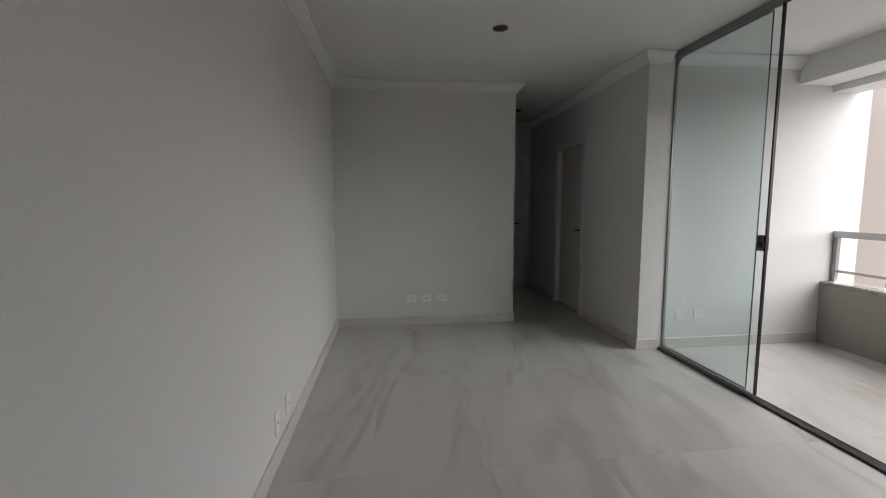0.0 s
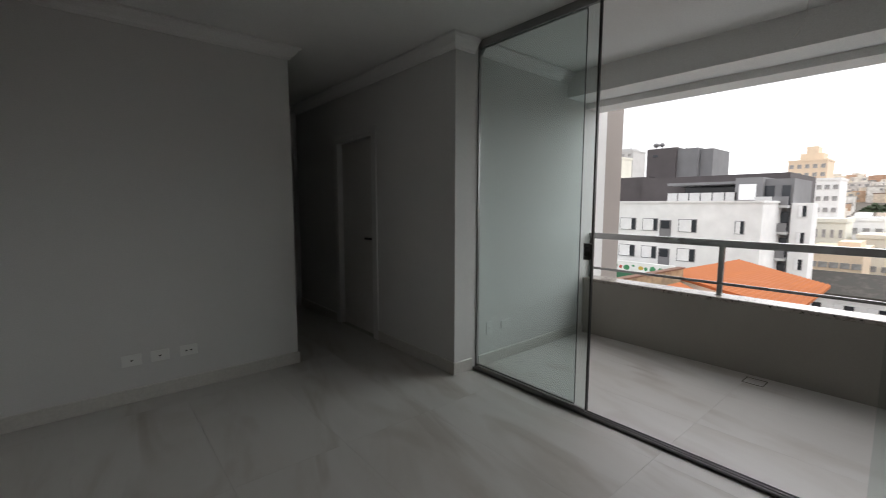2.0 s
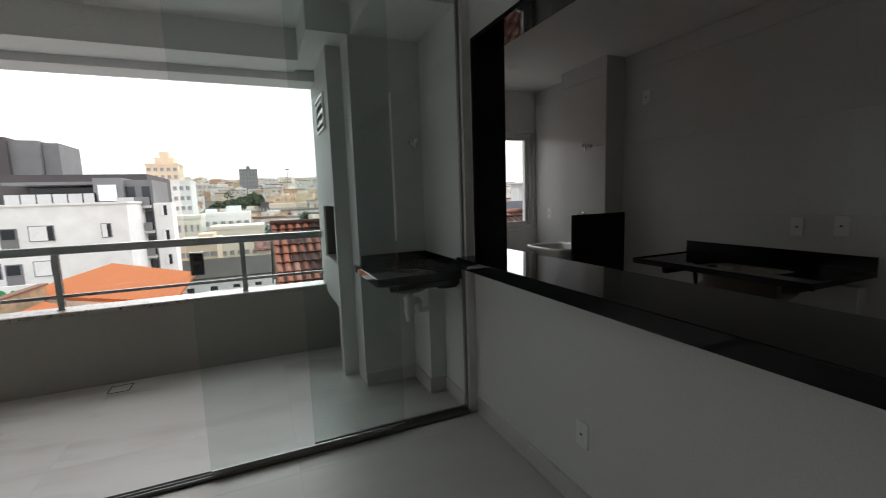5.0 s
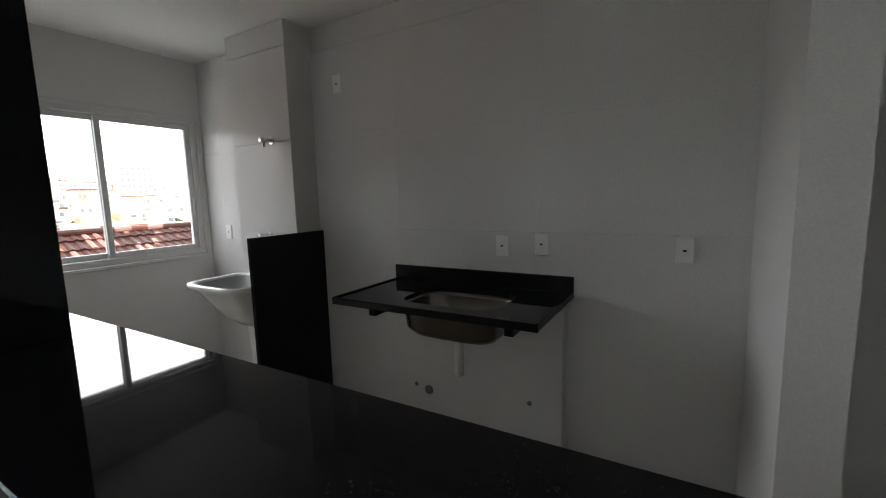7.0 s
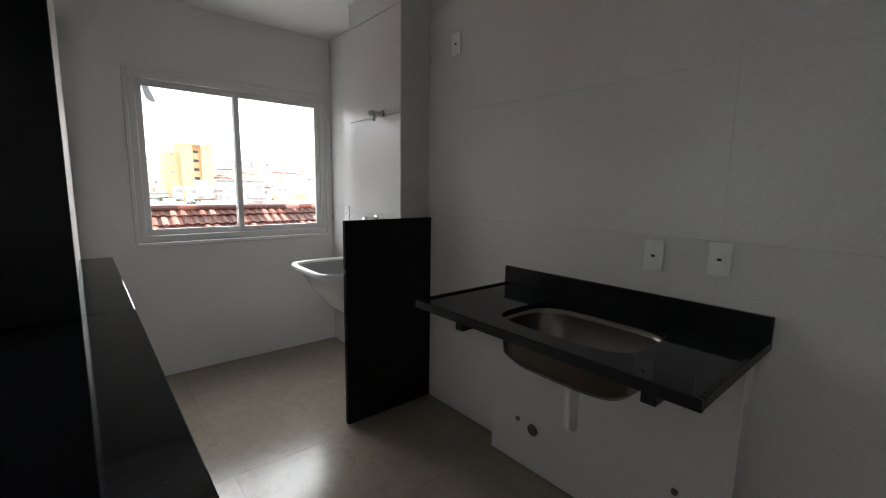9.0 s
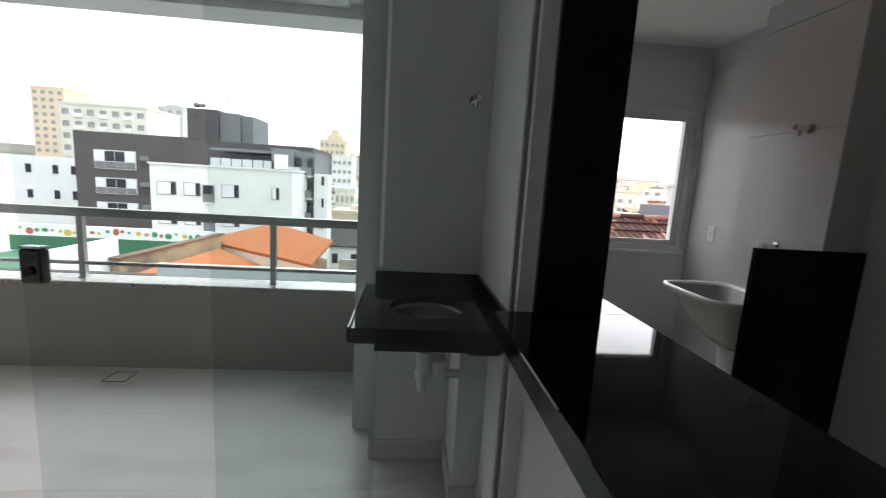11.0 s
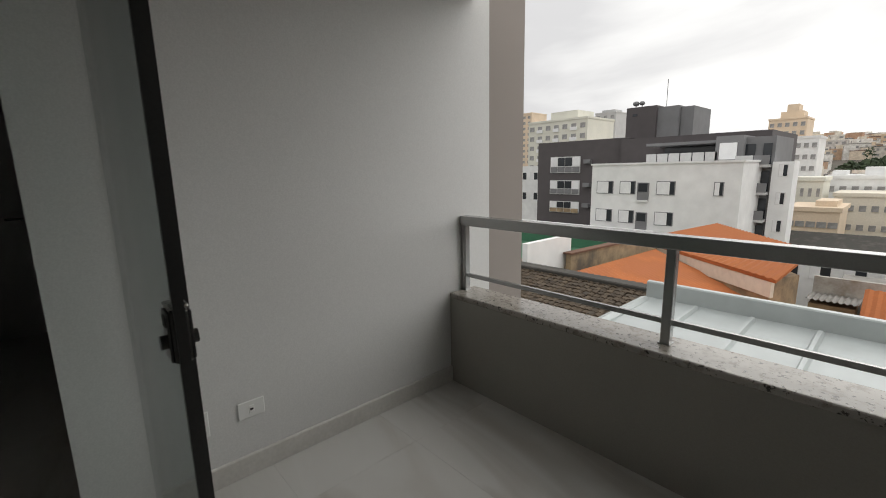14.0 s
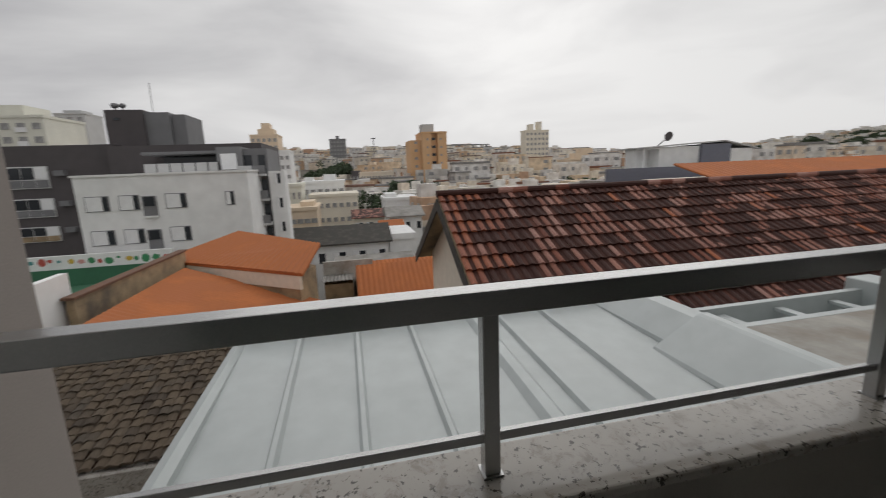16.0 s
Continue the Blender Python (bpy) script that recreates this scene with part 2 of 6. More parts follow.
METAL_ROOF = worn("white_metal_roof", (0.48, 0.515, 0.51), 0.4, 0.1, big=0.8, fine=5, spread=0.04, bump=0.03, stain=(0.45, 0.48, 0.475))
CONCRETE = worn("concrete", (0.34, 0.325, 0.30), 0.9, big=0.7, fine=25, spread=0.15, bump=0.4, depth=0.006, stain=(0.2, 0.19, 0.17))
SLATE = worn("dark_weathered_sheet", (0.085, 0.078, 0.068), 0.92, big=1.6, fine=18, spread=0.3, bump=0.5, depth=0.01, stain=(0.05, 0.05, 0.042))
ORANGE = worn("orange_roof_clay", (0.47, 0.152, 0.048), 0.85, big=0.5, fine=16, spread=0.12, bump=0.4, depth=0.01, stain=(0.42, 0.13, 0.04))
EARTH_WALL = worn("weathered_brown_wall", (0.42, 0.31, 0.19), 0.95, big=0.8, fine=14, spread=0.25, bump=0.3, depth=0.01, stain=(0.14, 0.11, 0.08))
WHITE_FACADE = worn("white_facade", (0.80, 0.80, 0.79), 0.85, big=0.25, fine=1.2, spread=0.05, bump=0.04, depth=0.004)
DARK_FACADE = worn("dark_grey_facade", (0.095, 0.084, 0.086), 0.85, big=0.25, fine=1.2, spread=0.1, bump=0.04, depth=0.004)
MID_FACADE = worn("mid_grey_facade", (0.20, 0.20, 0.205), 0.85, big=0.25, fine=1.2, spread=0.1, bump=0.04, depth=0.004)
CREAM_FACADE = worn("cream_facade", (0.78, 0.72, 0.61), 0.9, big=0.2, fine=5, spread=0.08, bump=0.04, depth=0.004)
PEACH_FACADE = worn("peach_facade", (0.74, 0.60, 0.45), 0.9, big=0.2, fine=5, spread=0.08, bump=0.04, depth=0.004)
YELLOW_FACADE = worn("ochre_facade", (0.66, 0.415, 0.23), 0.9, big=0.2, fine=5, spread=0.08, bump=0.04, depth=0.004)
PALE_GREEN = worn("pale_green_facade", (0.70, 0.69, 0.61), 0.9, big=0.2, fine=5, spread=0.08, bump=0.1, depth=0.01)
GREY_TOWER = worn("grey_tower_facade", (0.52, 0.52, 0.515), 0.9, big=0.2, fine=5, spread=0.08, bump=0.1, depth=0.01)
BLUE_TOWER = worn("blue_grey_facade", (0.17, 0.175, 0.215), 0.8, big=0.2, fine=5, spread=0.08, bump=0.1, depth=0.01)
SHUTTER = worn("pale_shutter", (0.80, 0.80, 0.80), 0.6, big=1, fine=20, spread=0.06)
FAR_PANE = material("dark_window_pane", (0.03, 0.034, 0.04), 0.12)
# far panes: distance haze is put into the colour as a paler grey
HAZED_PANE = worn("hazed_window_pane", (0.30, 0.295, 0.29), 0.3, big=0.5, fine=3, spread=0.3)
GREEN_FIELD = worn("green_court", (0.05, 0.16, 0.09), 0.9, big=0.4, fine=9, spread=0.15)
EARTH = worn("hillside_ground", (0.16, 0.14, 0.115), 0.95, big=0.03, fine=0.4, spread=0.3, bump=0.3, depth=0.2, stain=(0.07, 0.09, 0.045))
BARK = worn("bark", (0.10, 0.075, 0.05), 0.95, big=3, fine=20, spread=0.2)
LEAF = worn("dark_foliage", (0.048, 0.072, 0.034), 0.8, big=0.4, fine=2, spread=0.4)


def by_piece(name, stops, rough, island=False, fine=20.0, bump=0.3, moss=0.0):
    """Each piece takes its own colour from the ramp, broken up by grime."""
    m = material(name, stops[0][1], rough)
    b = m.node_tree.nodes["Principled BSDF"]
    if island:
        pick = m.node_tree.nodes.new("ShaderNodeNewGeometry").outputs["Random Per Island"]
    else:
        pick = m.node_tree.nodes.new("ShaderNodeObjectInfo").outputs["Random"]
    at = node(m, "ShaderNodeTexCoord").outputs["Object"]
    grime = node(m, "ShaderNodeTexNoise", Scale=fine, Detail=4.0)
    wire(m, at, grime.inputs["Vector"])
    c2 = ramp(m, grime.outputs["Fac"], [(0.35, (0.72, 0.70, 0.68)), (0.65, (1, 1, 1))])
    mix = m.node_tree.nodes.new("ShaderNodeMix")
    mix.data_type, mix.blend_type = "RGBA", "MULTIPLY"
    mix.inputs["Factor"].default_value = 1.0
    wire(m, ramp(m, pick, stops), mix.inputs[6])
    wire(m, c2, mix.inputs[7])
    tint = mix.outputs[2]
    if moss:
        where = m.node_tree.nodes.new("ShaderNodeNewGeometry").outputs["Position"]
        patch = node(m, "ShaderNodeTexNoise", Scale=moss, Detail=5.0, Roughness=0.7)
        wire(m, where, patch.inputs["Vector"])
        over = m.node_tree.nodes.new("ShaderNodeMix")
        over.data_type, over.blend_type = "RGBA", "MULTIPLY"
        over.inputs["Factor"].default_value = 1.0
        wire(m, tint, over.inputs[6])
        wire(m, ramp(m, patch.outputs["Fac"], [(0.40, (0.16, 0.15, 0.15)), (0.52, (0.75, 0.72, 0.72)), (0.7, (1.15, 1.1, 1.1))]), over.inputs[7])
        tint = over.outputs[2]
    wire(m, tint, b.inputs["Base Color"])
    bp = node(m, "ShaderNodeBump", Strength=bump, Distance=0.004)
    wire(m, grime.outputs["Fac"], bp.inputs["Height"])
    wire(m, bp.outputs[0], b.inputs["Normal"])
    return m


CLAY_STOPS = [(0.0, (0.17, 0.052, 0.032)), (0.3, (0.24, 0.085, 0.055)), (0.6, (0.33, 0.155, 0.118)), (0.93, (0.40, 0.225, 0.185)), (1.0, (0.42, 0.125, 0.045))]


def clay(name, island):
    """Mauve-grey and red tiles among patches gone dark with moss, tile by tile."""
    m = by_piece(name, CLAY_STOPS, 0.64, island, 26.0)
    b = m.node_tree.nodes["Principled BSDF"]
    tint = b.inputs["Base Color"].links[0].from_socket
    if island:
        pick = m.node_tree.nodes.new("ShaderNodeNewGeometry").outputs["Random Per Island"]
        where = m.node_tree.nodes.new("ShaderNodeNewGeometry").outputs["Position"]
    else:
        info = m.node_tree.nodes.new("ShaderNodeObjectInfo")
        pick, where = info.outputs["Random"], info.outputs["Location"]
    patch = node(m, "ShaderNodeTexNoise", Scale=1.7, Detail=2.0, Roughness=0.5)
    wire(m, where, patch.inputs["Vector"])
    add = m.node_tree.nodes.new("ShaderNodeMath")
    add.operation, add.inputs[1].default_value = "MULTIPLY_ADD", 0.16
    wire(m, pick, add.inputs[0])
    wire(m, patch.outputs["Fac"], add.inputs[2])
    mask = ramp(m, add.outputs[0], [(0.585, (0, 0, 0)), (0.60, (1, 1, 1))])
    mix = m.node_tree.nodes.new("ShaderNodeMix")
    mix.data_type = "RGBA"
    mix.inputs[6].default_value = (0.046, 0.015, 0.010, 1)
    wire(m, mask, mix.inputs["Factor"])
    wire(m, tint, mix.inputs[7])
    wire(m, mix.outputs[2], b.inputs["Base Color"])
    b.inputs["Specular IOR Level"].default_value = 0.25
    return m


# the pan strip of each tile is coloured darker than its roll
PAN = by_piece("dark_tile_pan", [(0.0, (0.035, 0.013, 0.010)), (0.7, (0.07, 0.026, 0.018)), (1.0, (0.12, 0.046, 0.033))], 0.75, False, 18.0)
PAN_FIELD = by_piece("dark_tile_pans", [(0.0, (0.035, 0.013, 0.010)), (0.7, (0.07, 0.026, 0.018)), (1.0, (0.12, 0.046, 0.033))], 0.75, True, 18.0)
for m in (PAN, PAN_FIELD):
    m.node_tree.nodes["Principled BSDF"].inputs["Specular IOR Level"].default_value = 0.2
FRESH = by_piece("newer_red_tile", [(0.0, (0.22, 0.060, 0.028)), (0.6, (0.34, 0.095, 0.036)), (1.0, (0.26, 0.10, 0.07))], 0.6, False, 22.0)
CLAY = clay("weathered_clay_tile", False)
CLAY_FIELD = clay("weathered_clay_tiles", True)
OLD_TILE = by_piece("old_brown_tiles", [(0.0, (0.062, 0.046, 0.032)), (0.35, (0.095, 0.069, 0.045)), (0.75, (0.118, 0.088, 0.058)), (1.0, (0.075, 0.06, 0.045))], 0.9, True, 9.0, 0.6)
SKIRT_TILE = worn("beige_skirting_tile", (0.62, 0.60, 0.565), 0.35, big=3, fine=60, spread=0.07, bump=0.03)
COPING = worn("brown_coping", (0.16, 0.085, 0.055), 0.9, big=2, fine=20, spread=0.2, bump=0.3)
PARAPET_GREY = worn("stained_parapet", (0.46, 0.44, 0.40), 0.9, big=1.2, fine=14, spread=0.2, stain=(0.26, 0.22, 0.17))
HOUSE_STOPS = [(0.0, (0.84, 0.83, 0.81)), (0.3, (0.80, 0.77, 0.71)), (0.45, (0.80, 0.71, 0.57)), (0.60, (0.62, 0.60, 0.58)), (0.68, (0.85, 0.84, 0.82)), (0.9, (0.78, 0.62, 0.44)), (1.0, (0.50, 0.32, 0.22))]
HOUSES = by_piece("hillside_house_paints", HOUSE_STOPS, 0.9, True, 0.6, 0.05)
ROOFS = by_piece("hillside_roofs", [(0.0, (0.28, 0.12, 0.07)), (0.22, (0.20, 0.11, 0.08)), (0.3, (0.34, 0.33, 0.32)), (0.65, (0.22, 0.215, 0.21)), (0.8, (0.50, 0.48, 0.45)), (1.0, (0.15, 0.145, 0.14))], 0.9, True, 0.8, 0.05)


# ---- building helpers ----
BASE = {}


def block(bm, x0, x1, y0, y1, z0, z1, bevel=0.0, steps=1):
    made = bmesh.ops.create_cube(bm, size=1)["verts"]
    for v in made:
        v.co = ((x0 + x1) / 2 + v.co.x * (x1 - x0), (y0 + y1) / 2 + v.co.y * (y1 - y0), (z0 + z1) / 2 + v.co.z * (z1 - z0))
    if bevel:
        edges = list({e for v in made for e in v.link_edges})
        bmesh.ops.bevel(bm, geom=edges, offset=bevel, segments=steps, affect="EDGES", profile=0.5)


def tube(bm, p, q, r, seg=12, r2=None, caps=True):
    p, q = Vector(p), Vector(q)
    d = q - p
    m = Matrix.Translation((p + q) / 2) @ d.to_track_quat("Z", "Y").to_matrix().to_4x4()
    bmesh.ops.create_cone(bm, cap_ends=caps, segments=seg, radius1=r, radius2=r if r2 is None else r2, depth=d.length, matrix=m)


def part(name, bm, mat, parent=None, label="", smooth=False):
    """One mesh object, in world places, under a thing or a part."""
    if parent is not None:
        bmesh.ops.translate(bm, verts=bm.verts, vec=-BASE[parent])
    bmesh.ops.recalc_face_normals(bm, faces=bm.faces)
    me = bpy.data.meshes.new(name)
    if smooth:
        for f in bm.faces:
            f.smooth = True
    bm.to_mesh(me)
    bm.free()
    me.materials.append(mat)
    ob = new(name, me)
    if parent is not None:
        ob.parent = parent
        BASE[ob] = BASE[parent]
    else:
        BASE[ob] = Vector((0, 0, 0))
    if label:
        tagged(ob, label)
    return ob


def boxpart(name, dims, mat, parent=None, label="", bevel=0.0, steps=1):
    bm = bmesh.new()
    block(bm, *dims, bevel=bevel, steps=steps)
    return part(name, bm, mat, parent, label)


def tubepart(name, runs, r, mat, parent=None, label="", seg=14):
    bm = bmesh.new()
    for p, q in runs:
        tube(bm, p, q, r, seg)
    return part(name, bm, mat, parent, label, smooth=False)


def thing(name, base, label, category, group="", kind=""):
    ob = new(name)
    ob.location = base
    BASE[ob] = Vector(base)
    return tagged(ob, label, category, group, kind)


def structure(name, boxes, mat, label="", category=""):
    bm = bmesh.new()
    for dims in boxes:
        block(bm, *dims)
    return tagged(part(name, bm, mat), label, category, kind="structure")


def piece(name, mesh, at, parent, turn=None):
    """A repeat on shared mesh data, under its parent."""
    ob = new(name, mesh)
    ob.parent = parent
    ob.location = Vector(at) - BASE[parent]
    if turn is not None:
        ob.rotation_euler = turn
    return ob


def mesh_of(name, bm, mat):
    bmesh.ops.recalc_face_normals(bm, faces=bm.faces)
    me = bpy.data.meshes.new(name)
    bm.to_mesh(me)
    bm.free()
    me.materials.append(mat)
    return me


def prism(bm, outline, axis, a, b):
    """An outline of two coordinates swept along axis (0 x, 1 y, 2 z) from a to b."""
    rings = []
    for s in (a, b):
        ring = []
        for u, v in outline:
            co = [u, v]
            co.insert(axis, s)
            ring.append(bm.verts.new(co))
        rings.append(ring)
    n = len(outline)
    for i in range(n):
        bm.faces.new((rings[0][i], rings[0][(i + 1) % n], rings[1][(i + 1) % n], rings[1][i]))
    bm.faces.new(rings[0])
    bm.faces.new(rings[1])

# ---- the flat: shell ----
XW, XH0, XH1, XG, XN = -0.37, 1.605, 2.475, 2.70, 4.70
YB, YN, YS, YK, YC = 4.80, 3.72, -0.08, -2.00, -0.13
XP, ZC, ZK = 4.33, 2.64, 2.51
KX0, KX1, KY1 = 0.84, 4.66, -0.33

floor = structure("floor", [(XW - 0.2, 4.55, KY1, 7.1, -0.3, -0.012), (XW - 0.2, 4.86, -2.4, KY1, -0.3, -0.012)], GROUT, "pale veined porcelain floor with thin grout joints", "floor")
structure("ceiling", [(XW - 0.2, 4.55, KY1, 7.1, ZC, 2.95), (XW - 0.2, 0.70, -2.4, KY1, ZC, 2.95), (0.70, 4.86, -2.4, KY1, ZK, 2.95)], CEIL, "plain white plastered ceiling of the flat", "ceiling")
structure("wall_west", [(XW - 0.2, XW, -2.4, 5.0, 0, ZC)], PAINT, "long plain off-white painted living room wall", "wall")
structure("wall_north", [(XW, XH0, YB, 5.0, 0, ZC), (1.405, XH0, 5.0, 6.9, 0, ZC)], PAINT, "off-white painted wall beside the dark hallway", "wall")
structure("wall_hall_end", [(1.405, 2.72, 6.9, 7.1, 0, ZC)], PAINT, "off-white wall closing the hallway", "wall")
structure("wall_hall_east", [(XH1, 2.655, 3.90, 4.93, 0, ZC), (XH1, 2.655, 5.74, 6.9, 0, ZC), (XH1, 2.655, 4.93, 5.74, 2.09, ZC)], PAINT, "off-white hallway wall with a doorway", "wall")
structure("wall_balcony_north", [(XH1, XN, YN, 3.90, 0, ZC)], PAINT, "white plastered side wall of the balcony", "wall")
structure("facade_fin", [(XN, 5.06, YN, 3.92, -10.5, 6.0)], TAUPE, "taupe painted outer edge of the building", "wall")
structure("wall_balcony_south", [(2.685, KX1 + 0.2, KY1, YS, 0, ZC), (2.664, 2.685, KY1, YC, 0, ZC)], PAINT, "white wall at the balcony sink niche", "wall")
structure("wall_counter", [(0.73, 2.664, KY1, YC, 0, 0.965), (XW, 2.664, KY1, YC, 2.235, ZC)], PAINT, "off-white half wall under the kitchen hatch", "wall")
structure("wall_kitchen_west", [(0.70, KX0, -2.2, -1.25, 0, ZC)], PAINT, "white kitchen side wall", "wall")
wall_kitchen = structure("wall_kitchen_south", [(0.70, 4.86, -2.2, YK - 0.008, 0, ZC), (3.335, 3.93, YK, -1.798, 0, ZK)], KGROUT, "white tiled kitchen wall with a boxed shaft", "wall")
structure("wall_kitchen_east", [(KX1, 4.86, YK, -1.95, 0, ZC), (KX1, 4.86, -0.63, KY1, 0, ZC), (KX1, 4.86, -1.95, -0.63, 0, 0.93), (KX1, 4.86, -1.95, -0.63, 2.05, ZC)], PAINT, "white kitchen wall with the window", "wall")
structure("wall_entry_south", [(XW, 0.70, -2.4, -2.2, 0, ZC)], PAINT, "plain wall behind the entrance", "wall")
structure("parapet", [(XP, 4.55, YS, YN, -10.5, 0.565)], BALCONY_PAINT, "low grey-beige plastered balcony parapet", "parapet")
structure("facade_below", [(4.33, 4.86, -6.0, YS, -10.5, -0.3), (4.33, 4.55, -6.0, -2.4, -0.3, 6.0)], TAUPE, "taupe outer wall of the building", "wall")
structure("balcony_beam", [(3.935, 4.28, 0.68, YN, 2.414, ZC)], CEIL, "white dropped beam over the balcony", "beam")
structure("balcony_lintel", [(4.28, 4.55, YS, YN, 2.355, 2.95)], CEIL, "white lintel over the balcony opening", "beam")
structure("niche_soffit", [(2.745, 3.37, YS, 0.40, 2.44, ZC)], CEIL, "white soffit over the sink niche", "soffit")
structure("barbecue_soffit", [(3.37, 4.28, YS, 0.68, 2.44, ZC)], CEIL, "white box above the barbecue", "soffit")
structure("niche_pier", [(3.37, 3.62, YS, 0.42, 0, 2.44)], PAINT, "white pier beside the sink niche", "pier")
structure("pipe_chase", [(3.05, 3.37, YS, 0.035, 0, 0.78)], PAINT, "white boxed pipe chase below the sink", "pipe chase")
sill = tagged(boxpart("balcony_sill", (4.321, 4.555, 0.53, YN, 0.565, 0.60), SILL_GRANITE, bevel=0.011, steps=3), "pale speckled granite sill on the parapet", "sill", kind="structure")


def moulding(name, path, profile, mat, label):
    """A profile of (reach, height) run along a path whose right side is the room; corners mitred."""
    pts = [Vector((x, y)) for x, y in path]
    side = []
    for a, b in zip(pts, pts[1:]):
        d = (b - a).normalized()
        side.append(Vector((d.y, -d.x)))
    reach = [side[0]] + [a + b for a, b in zip(side, side[1:])] + [side[-1]]
    bm = bmesh.new()
    rings = [[bm.verts.new((p.x + r.x * u, p.y + r.y * u, z)) for u, z in profile] for p, r in zip(pts, reach)]
    n = len(profile)
    for a, b in zip(rings, rings[1:]):
        for i in range(n):
            bm.faces.new((a[i], a[(i + 1) % n], b[(i + 1) % n], b[i]))
    bm.faces.new(rings[0])
    bm.faces.new(rings[-1])
    return tagged(part(name, bm, mat), label, "moulding" if "crown" in name else "baseboard", kind="structure")


CROWN = [(0.0, 2.545), (0.012, 2.545), (0.02, 2.562), (0.04, 2.578), (0.066, 2.612), (0.083, 2.622), (0.085, 2.638), (0.0, 2.638)]
SKIRT = [(0.0, 0.001), (0.013, 0.001), (0.013, 0.094), (0.009, 0.10), (0.0, 0.10)]
moulding("crown_moulding", [(XW, -2.2), (XW, YB), (XH0, YB), (XH0, 6.9), (XH1, 6.9), (XH1, YN), (2.665, YN)], CROWN, CEIL, "white stepped plaster crown moulding")
moulding("crown_balcony", [(2.745, YN), (3.935, YN)], CROWN, CEIL, "white plaster crown moulding on the balcony")
moulding("crown_counter", [(2.66, YC), (XW + 0.09, YC)], CROWN, CEIL, "white plaster crown moulding above the hatch")
for path in ([(XW, -2.2), (XW, YB), (XH0, YB), (XH0, 6.9)], [(XH1, 6.9), (XH1, 5.80)], [(XH1, 4.87), (XH1, YN), (2.665, YN)],
             [(2.745, YN), (XP, YN)], [(3.37, 0.42), (3.37, 0.035), (3.05, 0.035), (3.05, YS), (2.745, YS)], [(2.66, YC), (0.73, YC), (0.73, KY1)]):
    moulding("baseboard", path, SKIRT, SKIRT_TILE, "pale beige porcelain baseboard along the wall")


# ---- doors of the hallway ----
def door(name, base, along, width, hinge_side, label):
    """A closed door in its frame; along is the wall's direction, the room lies to its right."""
    d = Vector(along).normalized()
    n = Vector((d.y, -d.x, 0))
    b = Vector(base)
    ob = thing(name, base, label, "door", kind="structure")

    def slab(pname, u0, u1, w0, w1, z0, z1, mat, parent, lab="", bevel=0.002):
        bm = bmesh.new()
        block(bm, u0, u1, w0, w1, z0, z1, bevel=bevel)
        for v in bm.verts:
            v.co = b + d * v.co.x + n * v.co.y + Vector((0, 0, v.co.z))
        return part(pname, bm, mat, parent, lab)

    slab("door_frame", 0.0, 0.035, -0.12, 0.012, 0, 2.085, TRIM, ob)
    slab("door_frame", width - 0.035, width, -0.12, 0.012, 0, 2.085, TRIM, ob)
    slab("door_frame", 0.035, width - 0.035, -0.12, 0.012, 2.05, 2.085, TRIM, ob)
    slab("architrave", -0.055, 0.0, 0.0, 0.014, 0, 2.14, TRIM, ob)
    slab("architrave", width, width + 0.055, 0.0, 0.014, 0, 2.14, TRIM, ob)
    slab("architrave", 0.0, width, 0.0, 0.014, 2.085, 2.14, TRIM, ob)
    leaf = slab("door_leaf", 0.038, width - 0.038, -0.085, -0.05, 0.006, 2.047, DOOR, ob)
    u = 0.10 if hinge_side else width - 0.10
    slab("handle_plate", u - 0.022, u + 0.022, -0.05, -0.044, 0.88, 1.10, SMOKED, leaf, "dark metal plate")
    slab("door_handle", min(u, u + (0.11 if hinge_side else -0.11)), max(u, u + (0.11 if hinge_side else -0.11)), -0.012, 0.004, 1.015, 1.035, SMOKED, leaf, "dark metal lever")
    slab("handle_neck", u - 0.009, u + 0.009, -0.044, -0.012, 1.016, 1.034, SMOKED, leaf)
    return ob


door("door_1", (XH1, 5.74, 0), (0, -1, 0), 0.81, False, "closed white door in the hallway side wall")
boxpart("backing", (2.64, 2.655, 4.935, 5.735, 0, 2.08), PAINT, bpy.data.objects["door_1"])
door("door_2", (1.655, 6.9 - 0.013, 0), (1, 0, 0), 0.76, False, "closed white door at the end of the hallway")


# ---- kitchen hatch: granite ----
hatch = thing("hatch_lining", (1.7, -0.2, 1.0), "polished black granite lining of the kitchen hatch", "lining")
boxpart("jamb", (2.64, 2.6638, -0.337, -0.124, 1.0, 2.21), BLACK_GRANITE, hatch, bevel=0.002)
boxpart("head", (XW + 0.002, 2.6638, -0.337, -0.124, 2.21, 2.235), BLACK_GRANITE, hatch, bevel=0.002)
counter = thing("bar_counter", (1.7, -0.22, 0.93), "polished black granite bar counter on the half wall", "counter")
bm = bmesh.new()
prism(bm, [(-0.45, 0.966), (-0.45, 0.998), (-0.448, 1.0), (-0.003, 1.0), (0.0, 0.997), (0.0, 0.940), (-0.002, 0.938), (-0.02, 0.938), (-0.022, 0.966)], 0, 0.69, 2.6638)
part("top_slab", bm, BLACK_GRANITE, counter)
boxpart("end_apron", (0.6905, 0.708, -0.448, -0.022, 0.938, 0.966), BLACK_GRANITE, counter, bevel=0.002)
boxpart("kitchen_apron", (0.85, 3.72, -0.448, -0.43, 0.93, 0.965), BLACK_GRANITE, counter, bevel=0.002)
boxpart("side_slab", (2.6642, 3.72, -0.45, -0.332, 0.965, 1.0), BLACK_GRANITE, counter, bevel=0.003, steps=2)


